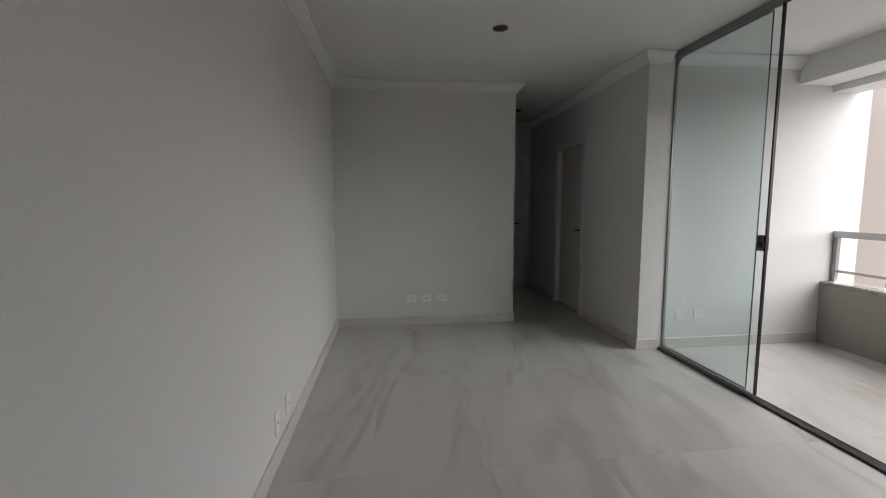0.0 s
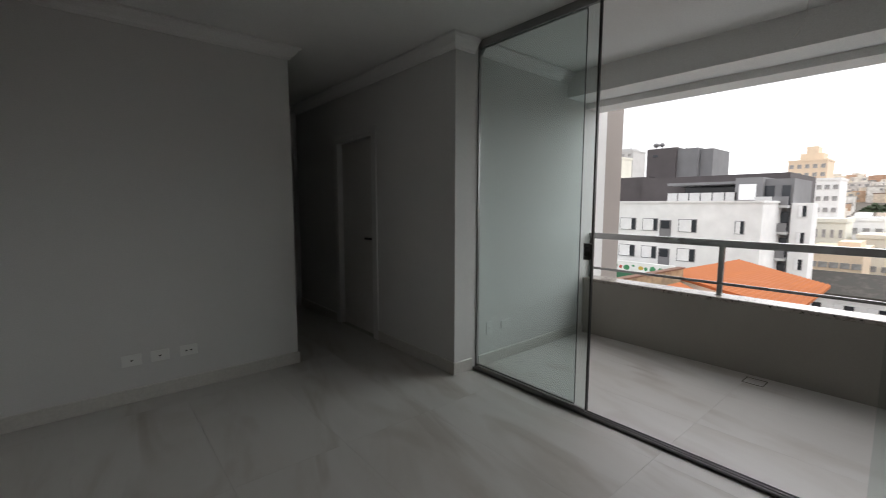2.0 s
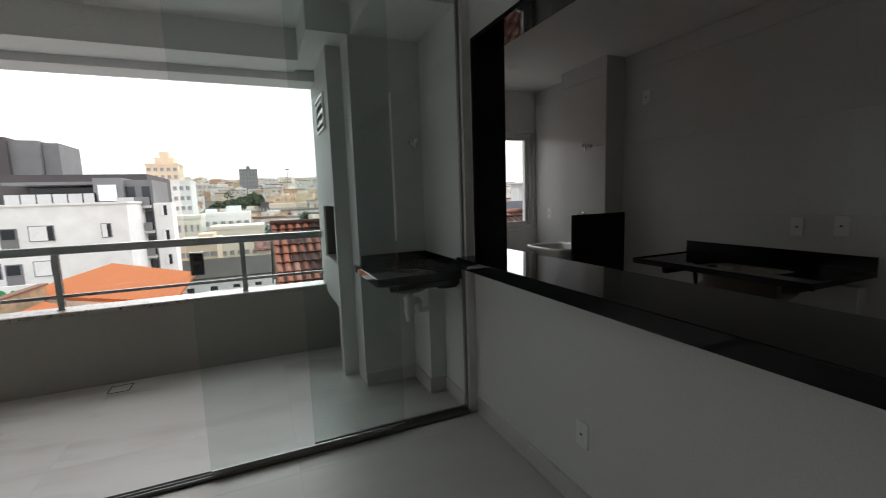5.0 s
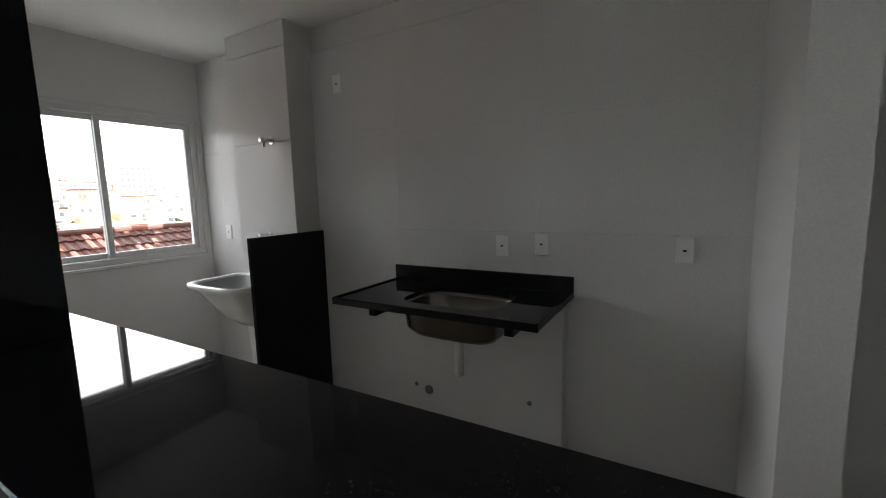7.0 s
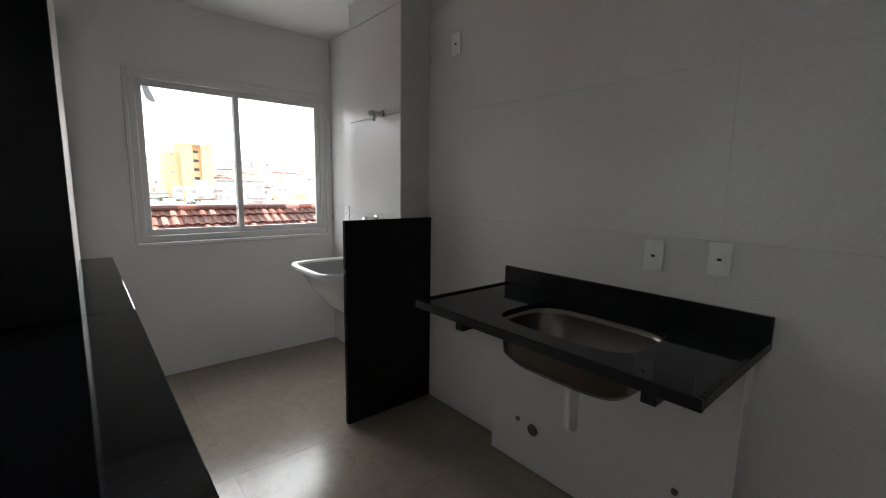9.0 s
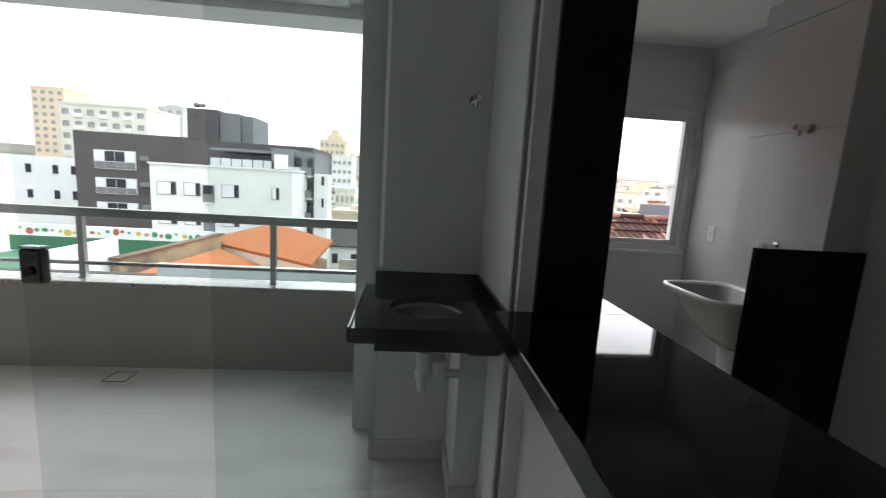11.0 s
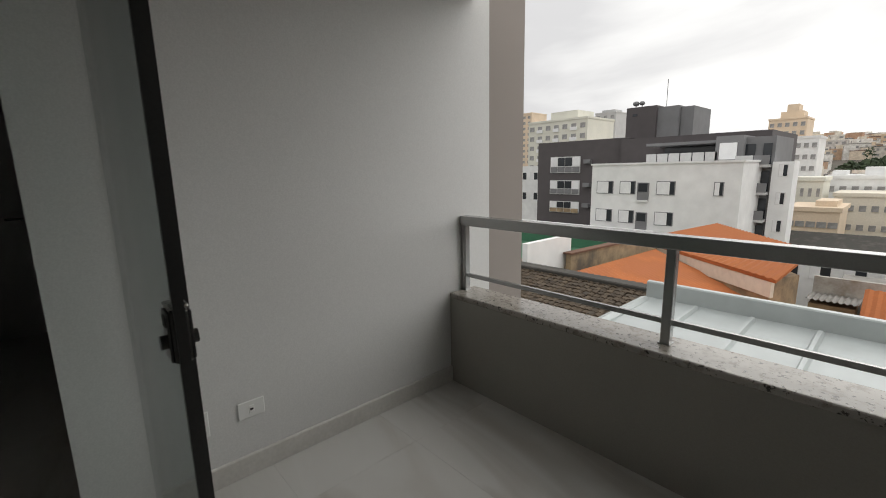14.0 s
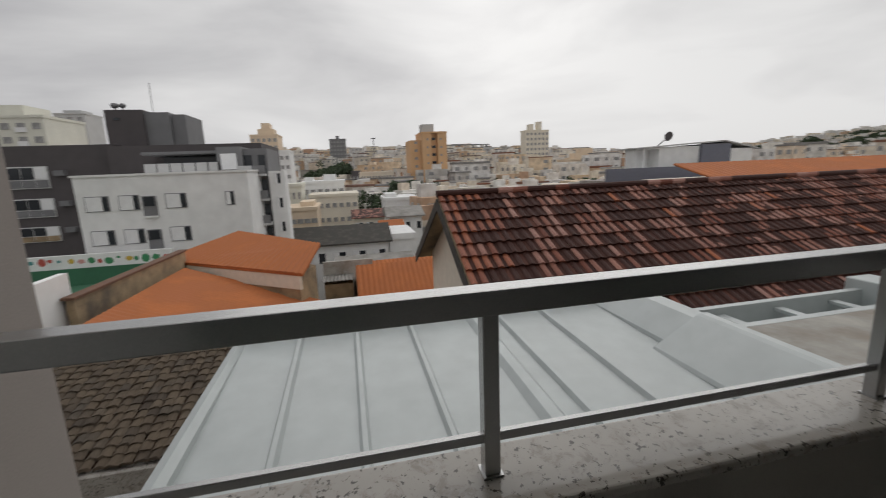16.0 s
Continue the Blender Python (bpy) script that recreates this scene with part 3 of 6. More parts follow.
# ---- sliding glass doors ----
track = thing("sliding_door_track", (XG, 1.8, 0), "grey aluminium track of the sliding glass doors", "door track")
boxpart("bottom_rail", (2.682, 2.734, YS, YN, 0.0005, 0.008), ALU, track)
for x in (2.682, 2.707, 2.7315):
    boxpart("rail_lip", (x, x + 0.0025, YS, YN, 0.008, 0.020), ALU, track)
bm = bmesh.new()
block(bm, 2.680, 2.736, YS, YN, 2.614, ZC - 0.002)
block(bm, 2.680, 2.683, YS, YN, 2.600, 2.614)
block(bm, 2.733, 2.736, YS, YN, 2.600, 2.614)
part("top_rail", bm, ALU, track)
for y0, y1 in ((YN - 0.014, YN), (YS, YS + 0.014)):
    boxpart("side_channel", (2.712, 2.736, y0, y1, 0.020, 2.614), ALU, track, bevel=0.002)


def lock_set(y, x, parent):
    """A clamped patch lock: a dark plate each side under a chrome clip, with a pull recess and a key cylinder."""
    body = boxpart("lock", (x - 0.015, x + 0.015, y - 0.028, y + 0.028, 1.030, 1.130), SMOKED, parent, "smoked metal lock", bevel=0.005, steps=3)
    boxpart("clip", (x - 0.017, x + 0.017, y - 0.0285, y + 0.0285, 1.1305, 1.138), SATIN, body, "satin chrome clip", bevel=0.003, steps=2)
    for side in (-1, 1):
        a, b = sorted((x + side * 0.015, x + side * 0.020))
        boxpart("cover_plate", (a, b, y - 0.025, y + 0.025, 1.034, 1.126), SMOKED, body, bevel=0.002, steps=2)
        a, b = sorted((x + side * 0.020, x + side * 0.0215))
        boxpart("finger_pull", (a, b, y - 0.014, y + 0.010, 1.098, 1.118), DARK, body, "dark recessed pull", bevel=0.0005)
        bm = bmesh.new()
        tube(bm, (x + side * 0.019, y, 1.068), (x + side * 0.030, y, 1.068), 0.013, 18)
        part("cylinder", bm, ALU_DARK, body)


def glass_leaf(name, x, y0, y1, label, edge=None, lock=None, bare=None, glint=None):
    leaf = thing(name, (x, (y0 + y1) / 2, 0.022), label, "glass door", "sliding glass leaves")
    pane = boxpart("pane", (x - 0.004, x + 0.004, y0, y1, 0.040, 2.590), GLASS, leaf)
    pane.visible_shadow = False
    boxpart("foot_profile", (x - 0.008, x + 0.008, y0, y1, 0.022, 0.042), ALU, leaf, bevel=0.002)
    boxpart("head_profile", (x - 0.008, x + 0.008, y0, y1, 2.585, 2.606), ALU, leaf, bevel=0.002)
    if edge is not None:
        boxpart("edge_seal", (x - 0.009, x + 0.009, edge - 0.006, edge + 0.006, 0.042, 2.585), ALU_DARK, leaf, "dark edge profile")
    if bare is not None:
        boxpart("glass_edge", (x - 0.0045, x + 0.0045, bare - 0.0012, bare + 0.0012, 0.042, 2.585), ALU_DARK, leaf, "dark cut edge of the glass")
    # the reflection near the leaf's back edge, modelled as a pale strip
    if glint is not None:
        boxpart("edge_strip", (x + 0.004, x + 0.009, glint - 0.009, glint + 0.002, 1.12, 1.92), EDGE_GLINT, leaf, "pale strip standing in for a reflection on the glass")
    if lock is not None:
        lock_set(lock, x, leaf)
    return leaf


glass_leaf("glass_panel", 2.724, 2.775, YN - 0.014, "fixed greenish glass panel beside the living room wall", bare=2.772)
glass_leaf("glass_panel", 2.692, 2.668, 3.66, "open greenish glass sliding leaf with a smoked lock", edge=2.662, lock=2.688)
glass_leaf("glass_panel", 2.692, 0.352, 1.362, "greenish frameless sliding leaf pushed towards the sink", lock=1.328, glint=0.354)
glass_leaf("glass_panel", 2.724, YS + 0.014, 0.862, "fixed greenish glass panel in front of the sink niche")


# ---- balcony railing ----
rail = thing("balcony_railing", (4.45, 2.1, 0.60), "grey painted metal railing on the granite sill", "railing")
boxpart("handrail", (4.418, 4.482, 0.532, YN - 0.002, 1.020, 1.080), RAIL, rail, bevel=0.004, steps=2)
boxpart("lower_bar", (4.440, 4.460, 0.532, YN - 0.002, 0.688, 0.712), RAIL, rail, bevel=0.002)
for y in (3.698, 2.466, 1.203):
    boxpart("post", (4.430, 4.470, y - 0.020, y + 0.020, 0.600, 1.020), RAIL, rail, bevel=0.003)
    boxpart("foot_plate", (4.424, 4.476, y - 0.026 if y < 3.6 else y - 0.026, min(y + 0.026, YN - 0.002), 0.600, 0.605), RAIL, rail)


# ---- barbecue ----
bbq = thing("barbecue", (3.98, 0.2, 0), "white built-in barbecue with an open fire hole", "barbecue")
bm = bmesh.new()
for dims in ((3.622, 3.67, YS, 0.53, 0.53, 2.44), (4.22, 4.33, YS, 0.53, 0.53, 2.354), (4.33, 4.55, YS, 0.528, 0.6, 2.354), (3.67, 4.22, YS, 0.53, 1.31, 2.44),
             (3.67, 4.22, YS, 0.53, 0.53, 0.87), (3.67, 4.22, YS, 0.03, 0.87, 1.31), (3.622, 3.72, YS, 0.53, 0.0, 0.53)):
    block(bm, *dims)
part("body", bm, PAINT, bbq)
bm = bmesh.new()
for dims in ((3.6702, 3.69, 0.032, 0.515, 0.872, 1.308), (4.20, 4.2198, 0.032, 0.515, 0.872, 1.308), (3.69, 4.20, 0.032, 0.05, 0.872, 1.308), (3.69, 4.20, 0.05, 0.515, 0.872, 0.888)):
    block(bm, *dims)
part("firebox", bm, SOOT, bbq, "dark grey firebrick lining")
vent = thing("vent_grille", (3.98, 0.53, 2.03), "white plastic vent grille on the barbecue chimney", "vent")
for dims in ((3.79, 4.19, 0.53, 0.545, 1.895, 1.92), (3.79, 4.19, 0.53, 0.545, 2.145, 2.17), (3.79, 3.815, 0.53, 0.545, 1.92, 2.145), (4.165, 4.19, 0.53, 0.545, 1.92, 2.145)):
    boxpart("frame", dims, PLASTIC, vent, bevel=0.003)
for k in range(3):
    bm = bmesh.new()
    z = 1.955 + 0.075 * k
    prism(bm, [(0.531, z + 0.03), (0.545, z - 0.012), (0.549, z - 0.010), (0.536, z + 0.032)], 0, 3.815, 4.165)
    part("slat", bm, PLASTIC, vent)
boxpart("backing", (3.815, 4.165, 0.5302, 0.5312, 1.92, 2.145), DARK, vent)


# ---- basins ----
def ring(cx, cy, w, d, z, power=4.0, n=40):
    out = []
    for i in range(n):
        a = 2 * math.pi * i / n
        c, s = math.cos(a), math.sin(a)
        out.append((cx + w / 2 * math.copysign(abs(c) ** (2 / power), c), cy + d / 2 * math.copysign(abs(s) ** (2 / power), s), z))
    return out


def loft(bm, rings, close_end=True):
    vs = [[bm.verts.new(p) for p in r] for r in rings]
    n = len(vs[0])
    for a, b in zip(vs, vs[1:]):
        for i in range(n):
            bm.faces.new((a[i], a[(i + 1) % n], b[(i + 1) % n], b[i]))
    if close_end:
        bm.faces.new(vs[-1])
    return vs


def bowl(name, cx, cy, w, d, top, depth, mat, parent, power=4.0, label=""):
    bm = bmesh.new()
    loft(bm, [ring(cx, cy, w + 0.024, d + 0.024, top, power), ring(cx, cy, w, d, top + 0.001, power), ring(cx, cy, w - 0.01, d - 0.01, top - 0.02, power),
              ring(cx, cy, w - 0.03, d - 0.03, top - depth * 0.75, power), ring(cx, cy, w - 0.10, d - 0.10, top - depth * 0.97, power), ring(cx, cy, 0.08, 0.08, top - depth, 2)])
    loft(bm, [ring(cx, cy, w + 0.024, d + 0.024, top, power), ring(cx, cy, w + 0.004, d + 0.004, top - 0.012, power), ring(cx, cy, w - 0.018, d - 0.018, top - depth * 0.75, power), ring(cx, cy, w - 0.09, d - 0.09, top - depth * 1.0, power), ring(cx, cy, 0.09, 0.09, top - depth - 0.008, 2)])
    return part(name, bm, mat, parent, label, smooth=True)


def slab_with_hole(bm, x0, x1, y0, y1, z0, z1, cx, cy, w, d, power):
    """A countertop with a rounded opening."""
    n = 40
    inner = ring(cx, cy, w, d, z1, power, n)
    outer = []
    for px, py, _ in inner:
        dx, dy = px - cx, py - cy
        k = min(((x1 - cx) if dx > 0 else (x0 - cx)) / dx if abs(dx) > 1e-6 else 9e9, ((y1 - cy) if dy > 0 else (y0 - cy)) / dy if abs(dy) > 1e-6 else 9e9)
        outer.append([cx + dx * k, cy + dy * k])
    for cxx, cyy in ((x0, y0), (x1, y0), (x1, y1), (x0, y1)):
        i = min(range(n), key=lambda j: (outer[j][0] - cxx) ** 2 + (outer[j][1] - cyy) ** 2)
        outer[i] = [cxx, cyy]
    rings = []
    for z in (z1, z0):
        rings.append(([bm.verts.new((p[0], p[1], z)) for p in inner], [bm.verts.new((p[0], p[1], z)) for p in outer]))
    (ti, to), (bi, bo) = rings
    for i in range(n):
        j = (i + 1) % n
        bm.faces.new((ti[i], ti[j], to[j], to[i]))
        bm.faces.new((bi[i], bi[j], bo[j], bo[i]))
        bm.faces.new((ti[i], ti[j], bi[j], bi[i]))
        bm.faces.new((to[i], to[j], bo[j], bo[i]))


# balcony sink
bsink = thing("balcony_sink", (3.05, 0.18, 0.84), "black granite balcony sink with a round steel bowl", "sink")
bm = bmesh.new()
slab_with_hole(bm, 2.752, 3.368, YS + 0.001, 0.445, 0.868, 0.895, 3.03, 0.18, 0.30, 0.30, 2)
part("countertop", bm, BLACK_GRANITE, bsink)
boxpart("front_apron", (2.740, 2.752, YS + 0.002, 0.445, 0.850, 0.902), BLACK_GRANITE, bsink, bevel=0.003)
boxpart("side_lip", (2.752, 3.368, 0.445, 0.458, 0.850, 0.902), BLACK_GRANITE, bsink, bevel=0.003)
boxpart("backsplash", (3.350, 3.368, YS + 0.001, 0.41, 0.895, 0.962), BLACK_GRANITE, bsink, bevel=0.002)
boxpart("backsplash", (2.752, 3.350, YS + 0.001, YS + 0.019, 0.895, 0.962), BLACK_GRANITE, bsink, bevel=0.002)
boxpart("support_bar", (2.790, 2.815, YS + 0.002, 0.37, 0.805, 0.868), BLACK_GRANITE, bsink, bevel=0.002)
boxpart("bracket", (2.83, 3.02, YS + 0.002, YS + 0.12, 0.78, 0.868), DARK, bsink, "black bracket", bevel=0.003)
bowl("bowl", 3.03, 0.18, 0.30, 0.30, 0.868, 0.115, STEEL, bsink, 2, "round stainless steel bowl")
bm = bmesh.new()
tube(bm, (3.03, 0.18, 0.762), (3.03, 0.18, 0.755), 0.024, 18)
part("drain", bm, CHROME, bsink)
trap = thing("sink_trap", (3.03, 0.18, 0.55), "white plastic bottle trap under the balcony sink", "drain trap")
bm = bmesh.new()
tube(bm, (3.03, 0.18, 0.755), (3.03, 0.18, 0.70), 0.022, 16)
tube(bm, (3.03, 0.18, 0.70), (3.03, 0.18, 0.58), 0.032, 18)
tube(bm, (3.03, 0.18, 0.58), (3.03, 0.18, 0.545), 0.026, 18)
part("bottle", bm, PVC, trap)
for z in (0.70, 0.615):
    bm = bmesh.new()
    tube(bm, (3.03, 0.18, z - 0.012), (3.03, 0.18, z + 0.012), 0.037, 18)
    part("collar", bm, PVC, trap)
tubepart("outlet_pipe", [((3.03, 0.18, 0.67), (3.06, 0.10, 0.67)), ((3.06, 0.10, 0.67), (3.06, 0.10, 0.60)), ((3.06, 0.10, 0.60), (3.07, 0.036, 0.60))], 0.019, PVC, trap)


def wall_tap(name, at, out, label):
    """A small tap: a rosette, a spout and a cross handle; out is the way off the wall."""
    o, d = Vector(at), Vector(out)
    ob = thing(name, at, label, "tap")
    bm = bmesh.new()
    tube(bm, o, o + d * 0.008, 0.024, 20)
    part("rosette", bm, CHROME, ob)
    bm = bmesh.new()
    tube(bm, o + d * 0.008, o + d * 0.07, 0.012, 14)
    tube(bm, o + d * 0.06, o + d * 0.065 + Vector((0, 0, -0.045)), 0.009, 12)
    part("spout", bm, CHROME, ob)
    bm = bmesh.new()
    tube(bm, o + d * 0.07, o + d * 0.095, 0.017, 14, 0.014)
    part("handle", bm, CHROME, ob)
    return ob


wall_tap("wall_tap", (3.37, 0.0, 1.75), (-1, 0, 0), "small chrome tap high on the niche wall")
wall_tap("wall_tap", (3.515, -1.79, 1.772), (0, 1, 0), "small chrome tap high on the tiled shaft")
wall_tap("wall_tap", (3.60, -1.79, 1.14), (0, 1, 0), "small chrome tap above the laundry tank")

# kitchen sink
ksink = thing("kitchen_sink", (2.1, -1.7, 0.84), "black granite kitchen sink counter with a steel bowl", "sink")
bm = bmesh.new()
slab_with_hole(bm, 1.566, 2.655, YK + 0.001, -1.410, 0.846, 0.870, 2.06, -1.68, 0.53, 0.37, 4)
part("countertop", bm, BLACK_GRANITE, ksink)
boxpart("front_apron", (1.566, 2.655, -1.410, -1.396, 0.840, 0.876), BLACK_GRANITE, ksink, bevel=0.003)
boxpart("side_lip", (2.642, 2.656, YK + 0.02, -1.411, 0.8702, 0.877), BLACK_GRANITE, ksink, bevel=0.001)
boxpart("side_lip", (1.565, 1.579, YK + 0.02, -1.411, 0.8702, 0.877), BLACK_GRANITE, ksink, bevel=0.001)
boxpart("backsplash", (1.566, 2.675, YK + 0.001, YK + 0.019, 0.870, 0.955), BLACK_GRANITE, ksink, bevel=0.002)
for x in (2.42, 1.70):
    boxpart("bracket", (x - 0.02, x + 0.02, YK + 0.04, -1.43, 0.796, 0.846), BLACK_GRANITE, ksink, bevel=0.002)
bowl("bowl", 2.06, -1.68, 0.53, 0.37, 0.846, 0.155, STEEL, ksink, 4, "rectangular stainless steel bowl")
bm = bmesh.new()
tube(bm, (2.08, -1.70, 0.696), (2.08, -1.70, 0.689), 0.045, 20)
part("drain", bm, CHROME, ksink)
kpipe = thing("sink_drain_pipe", (2.08, -1.70, 0.45), "white plastic drain pipe under the kitchen sink", "pipe")
bm = bmesh.new()
tube(bm, (2.08, -1.70, 0.692), (2.08, -1.70, 0.45), 0.025, 18)
part("tail_pipe", bm, PVC, kpipe)
bm = bmesh.new()
tube(bm, (2.08, -1.70, 0.692), (2.08, -1.70, 0.655), 0.036, 18)
part("collar", bm, PVC, kpipe)
panel = thing("under_sink_panel", (2.13, -1.95, 0), "white tiled panel standing behind the sink pipes", "panel")
boxpart("panel", (1.60, 2.66, YK + 0.001, -1.905, 0.0, 0.79), KTILE, panel, bevel=0.003)
for x, z, r in ((2.40, 0.21, 0.028), (2.49, 0.23, 0.012), (1.77, 0.27, 0.012)):
    bm = bmesh.new()
    tube(bm, (x, -1.906, z), (x, -1.900, z), r, 18)
    part("pipe_mouth", bm, PIPE_GREY, panel, "grey capped pipe mouth")

# laundry corner
slab = tagged(boxpart("granite_divider", (3.302, 3.332, YK + 0.001, -1.413, 0.0, 1.160), BLACK_GRANITE, bevel=0.003, steps=2), "upright black granite slab between sink and laundry", "divider")
tank = thing("laundry_tank", (3.64, -1.55, 0), "white ceramic laundry tank with a grey inside", "laundry tank")
bm = bmesh.new()
cx, cy = 3.645, -1.555
loft(bm, [ring(cx, cy, 0.50, 0.40, 0.842, 5), ring(cx, cy, 0.52, 0.42, 0.856, 5), ring(cx, cy, 0.565, 0.47, 0.858, 5), ring(cx, cy, 0.575, 0.48, 0.845, 5), ring(cx, cy, 0.56, 0.465, 0.825, 5),
          ring(cx, cy, 0.49, 0.39, 0.80, 4), ring(cx, cy - 0.01, 0.40, 0.33, 0.72, 3), ring(cx - 0.01, cy - 0.04, 0.30, 0.26, 0.62, 2.6), ring(cx - 0.03, cy - 0.08, 0.20, 0.19, 0.555, 2.4)])
part("basin", bm, CERAMIC, tank, smooth=True)
bm = bmesh.new()
loft(bm, [ring(cx, cy, 0.502, 0.402, 0.843, 5), ring(cx, cy, 0.45, 0.35, 0.805, 4.5), ring(cx, cy - 0.01, 0.34, 0.27, 0.74, 3.5), ring(cx - 0.01, cy - 0.03, 0.08, 0.08, 0.70, 2)])
part("inside", bm, TANK_GREY, tank, "grey hollow of the tank", smooth=True)
bm = bmesh.new()
loft(bm, [ring(cx - 0.05, cy - 0.12, 0.20, 0.20, 0.54, 3), ring(cx - 0.05, cy - 0.12, 0.16, 0.17, 0.35, 3), ring(cx - 0.05, cy - 0.12, 0.18, 0.19, 0.10, 3), ring(cx - 0.05, cy - 0.12, 0.22, 0.22, 0.0, 3)])
part("pedestal", bm, CERAMIC, tank, smooth=True)

# kitchen window
win = thing("window_1", (KX1, -1.29, 0.93), "white aluminium sliding window over the roofs", "window", kind="structure")
for dims in ((4.665, 4.735, -1.95, -0.63, 0.945, 0.99), (4.665, 4.735, -1.95, -0.63, 2.005, 2.05), (4.665, 4.735, -1.95, -1.905, 0.99, 2.005), (4.665, 4.735, -0.675, -0.63, 0.99, 2.005)):
    boxpart("window_frame", dims, ALU_WHITE, win, bevel=0.003)
for x, y0, y1 in ((4.692, -1.905, -1.255), (4.716, -1.29, -0.675)):
    sash = thing("sash", (x, (y0 + y1) / 2, 0.99), "sliding window sash", "")
    del sash["label"]
    sash.parent = win
    sash.location = Vector((x, (y0 + y1) / 2, 0.99)) - BASE[win]
    for dims in ((x - 0.011, x + 0.011, y0, y0 + 0.038, 0.99, 2.005), (x - 0.011, x + 0.011, y1 - 0.038, y1, 0.99, 2.005), (x - 0.011, x + 0.011, y0 + 0.038, y1 - 0.038, 0.99, 1.03), (x - 0.011, x + 0.011, y0 + 0.038, y1 - 0.038, 1.965, 2.005)):
        boxpart("stile", dims, ALU_WHITE, sash, bevel=0.002)
    p = boxpart("pane", (x - 0.003, x + 0.003, y0 + 0.036, y1 - 0.036, 1.028, 1.967), PANE, sash)
    p.visible_shadow = False
boxpart("window_sill", (4.635, 4.80, -1.965, -0.615, 0.918, 0.945), TRIM, win, bevel=0.004)
for dims in ((4.650, 4.6645, -1.972, -0.608, 2.045, 2.070), (4.650, 4.6645, -1.972, -1.948, 0.946, 2.045), (4.650, 4.6645, -0.632, -0.608, 0.946, 2.045)):
    boxpart("frame_lip", dims, ALU_WHITE, win, bevel=0.003)
boxpart("latch", (4.675, 4.682, -1.895, -1.88, 1.28, 1.42), PLASTIC, win, bevel=0.002)


bm = bmesh.new()
prism(bm, [(-0.716, 1.962), (-0.752, 1.964), (-0.790, 1.872), (-0.768, 1.864), (-0.736, 1.884), (-0.722, 1.925)], 0, 4.7105, 4.7128)
tagged(part("torn_label", bm, translucent("grey_paper", (0.52, 0.53, 0.54))), "torn grey paper label stuck on the window glass", "label")

# ---- sockets, spots, drain ----
def socket(at, out, label, slots=1, tall=True):
    """A wall plate with a recessed module."""
    o, d = Vector(at), Vector(out)
    s = Vector((-d.y, d.x, 0))
    ob = thing("wall_socket", at, label, "socket", "wall sockets")
    hw, hh = (0.036, 0.058) if tall else (0.058, 0.040)

    def plate(name, u, z, w, h, t0, t1, mat, parent, bev):
        bm = bmesh.new()
        block(bm, -w, w, t0, t1, -h, h, bevel=bev)
        for v in bm.verts:
            v.co = o + s * (v.co.x + u) + d * v.co.y + Vector((0, 0, v.co.z + z))
        return part(name, bm, mat, parent)

    p = plate("plate", 0, 0, hw, hh, 0.0, 0.008, PLASTIC, ob, 0.003)
    for k in range(slots):
        u = (k - (slots - 1) / 2) * 0.03
        plate("module", u, 0, 0.011, 0.018, 0.008, 0.0105, PLASTIC, p, 0.001)
        plate("slot", u, 0, 0.007, 0.0045, 0.0105, 0.0112, DARK, p, 0.0)
    return ob


socket((0.44, YB, 0.30), (0, -1, 0), "white wall socket low on the living room wall", 1, False)
socket((0.606, YB, 0.30), (0, -1, 0), "white wall socket low on the living room wall", 1, False)
socket((0.784, YB, 0.30), (0, -1, 0), "white double socket low on the living room wall", 2, False)
socket((XW, 2.34, 0.22), (1, 0, 0), "white wall socket low on the long wall", 1)
socket((XW, 2.56, 0.22), (1, 0, 0), "white wall socket low on the long wall", 1)
socket((2.872, YN, 0.318), (0, -1, 0), "white wall socket on the balcony wall behind glass", 1)
socket((3.082, YN, 0.318), (0, -1, 0), "wide white wall socket on the balcony wall", 1, False)
socket((1.735, YC, 0.353), (0, 1, 0), "white wall socket under the bar counter", 1)
socket((1.954, YK, 1.10), (0, 1, 0), "white wall socket above the kitchen sink", 1)
socket((1.735, YK, 1.115), (0, 1, 0), "white wall switch above the kitchen sink", 1)
socket((1.085, YK, 1.109), (0, 1, 0), "white wall socket on the kitchen wall", 1)
socket((3.10, YK, 2.12), (0, 1, 0), "white wall socket high on the kitchen wall", 1)
socket((4.39, YK, 1.125), (0, 1, 0), "white wall socket beside the kitchen window", 1)


def spot(at, label):
    x, y, z = at
    ob = thing("ceiling_spot", at, label, "ceiling spot", "ceiling spots")
    bm = bmesh.new()
    loft(bm, [ring(x, y, 0.115, 0.115, z - 0.0005, 2, 28), ring(x, y, 0.112, 0.112, z - 0.007, 2, 28), ring(x, y, 0.085, 0.085, z - 0.008, 2, 28), ring(x, y, 0.08, 0.08, z - 0.002, 2, 28)], False)
    part("ring", bm, STEEL, ob, smooth=True)
    bm = bmesh.new()
    tube(bm, (x, y, z - 0.002), (x, y, z - 0.001), 0.041, 24)
    part("dark_core", bm, DARK, ob)
    return ob


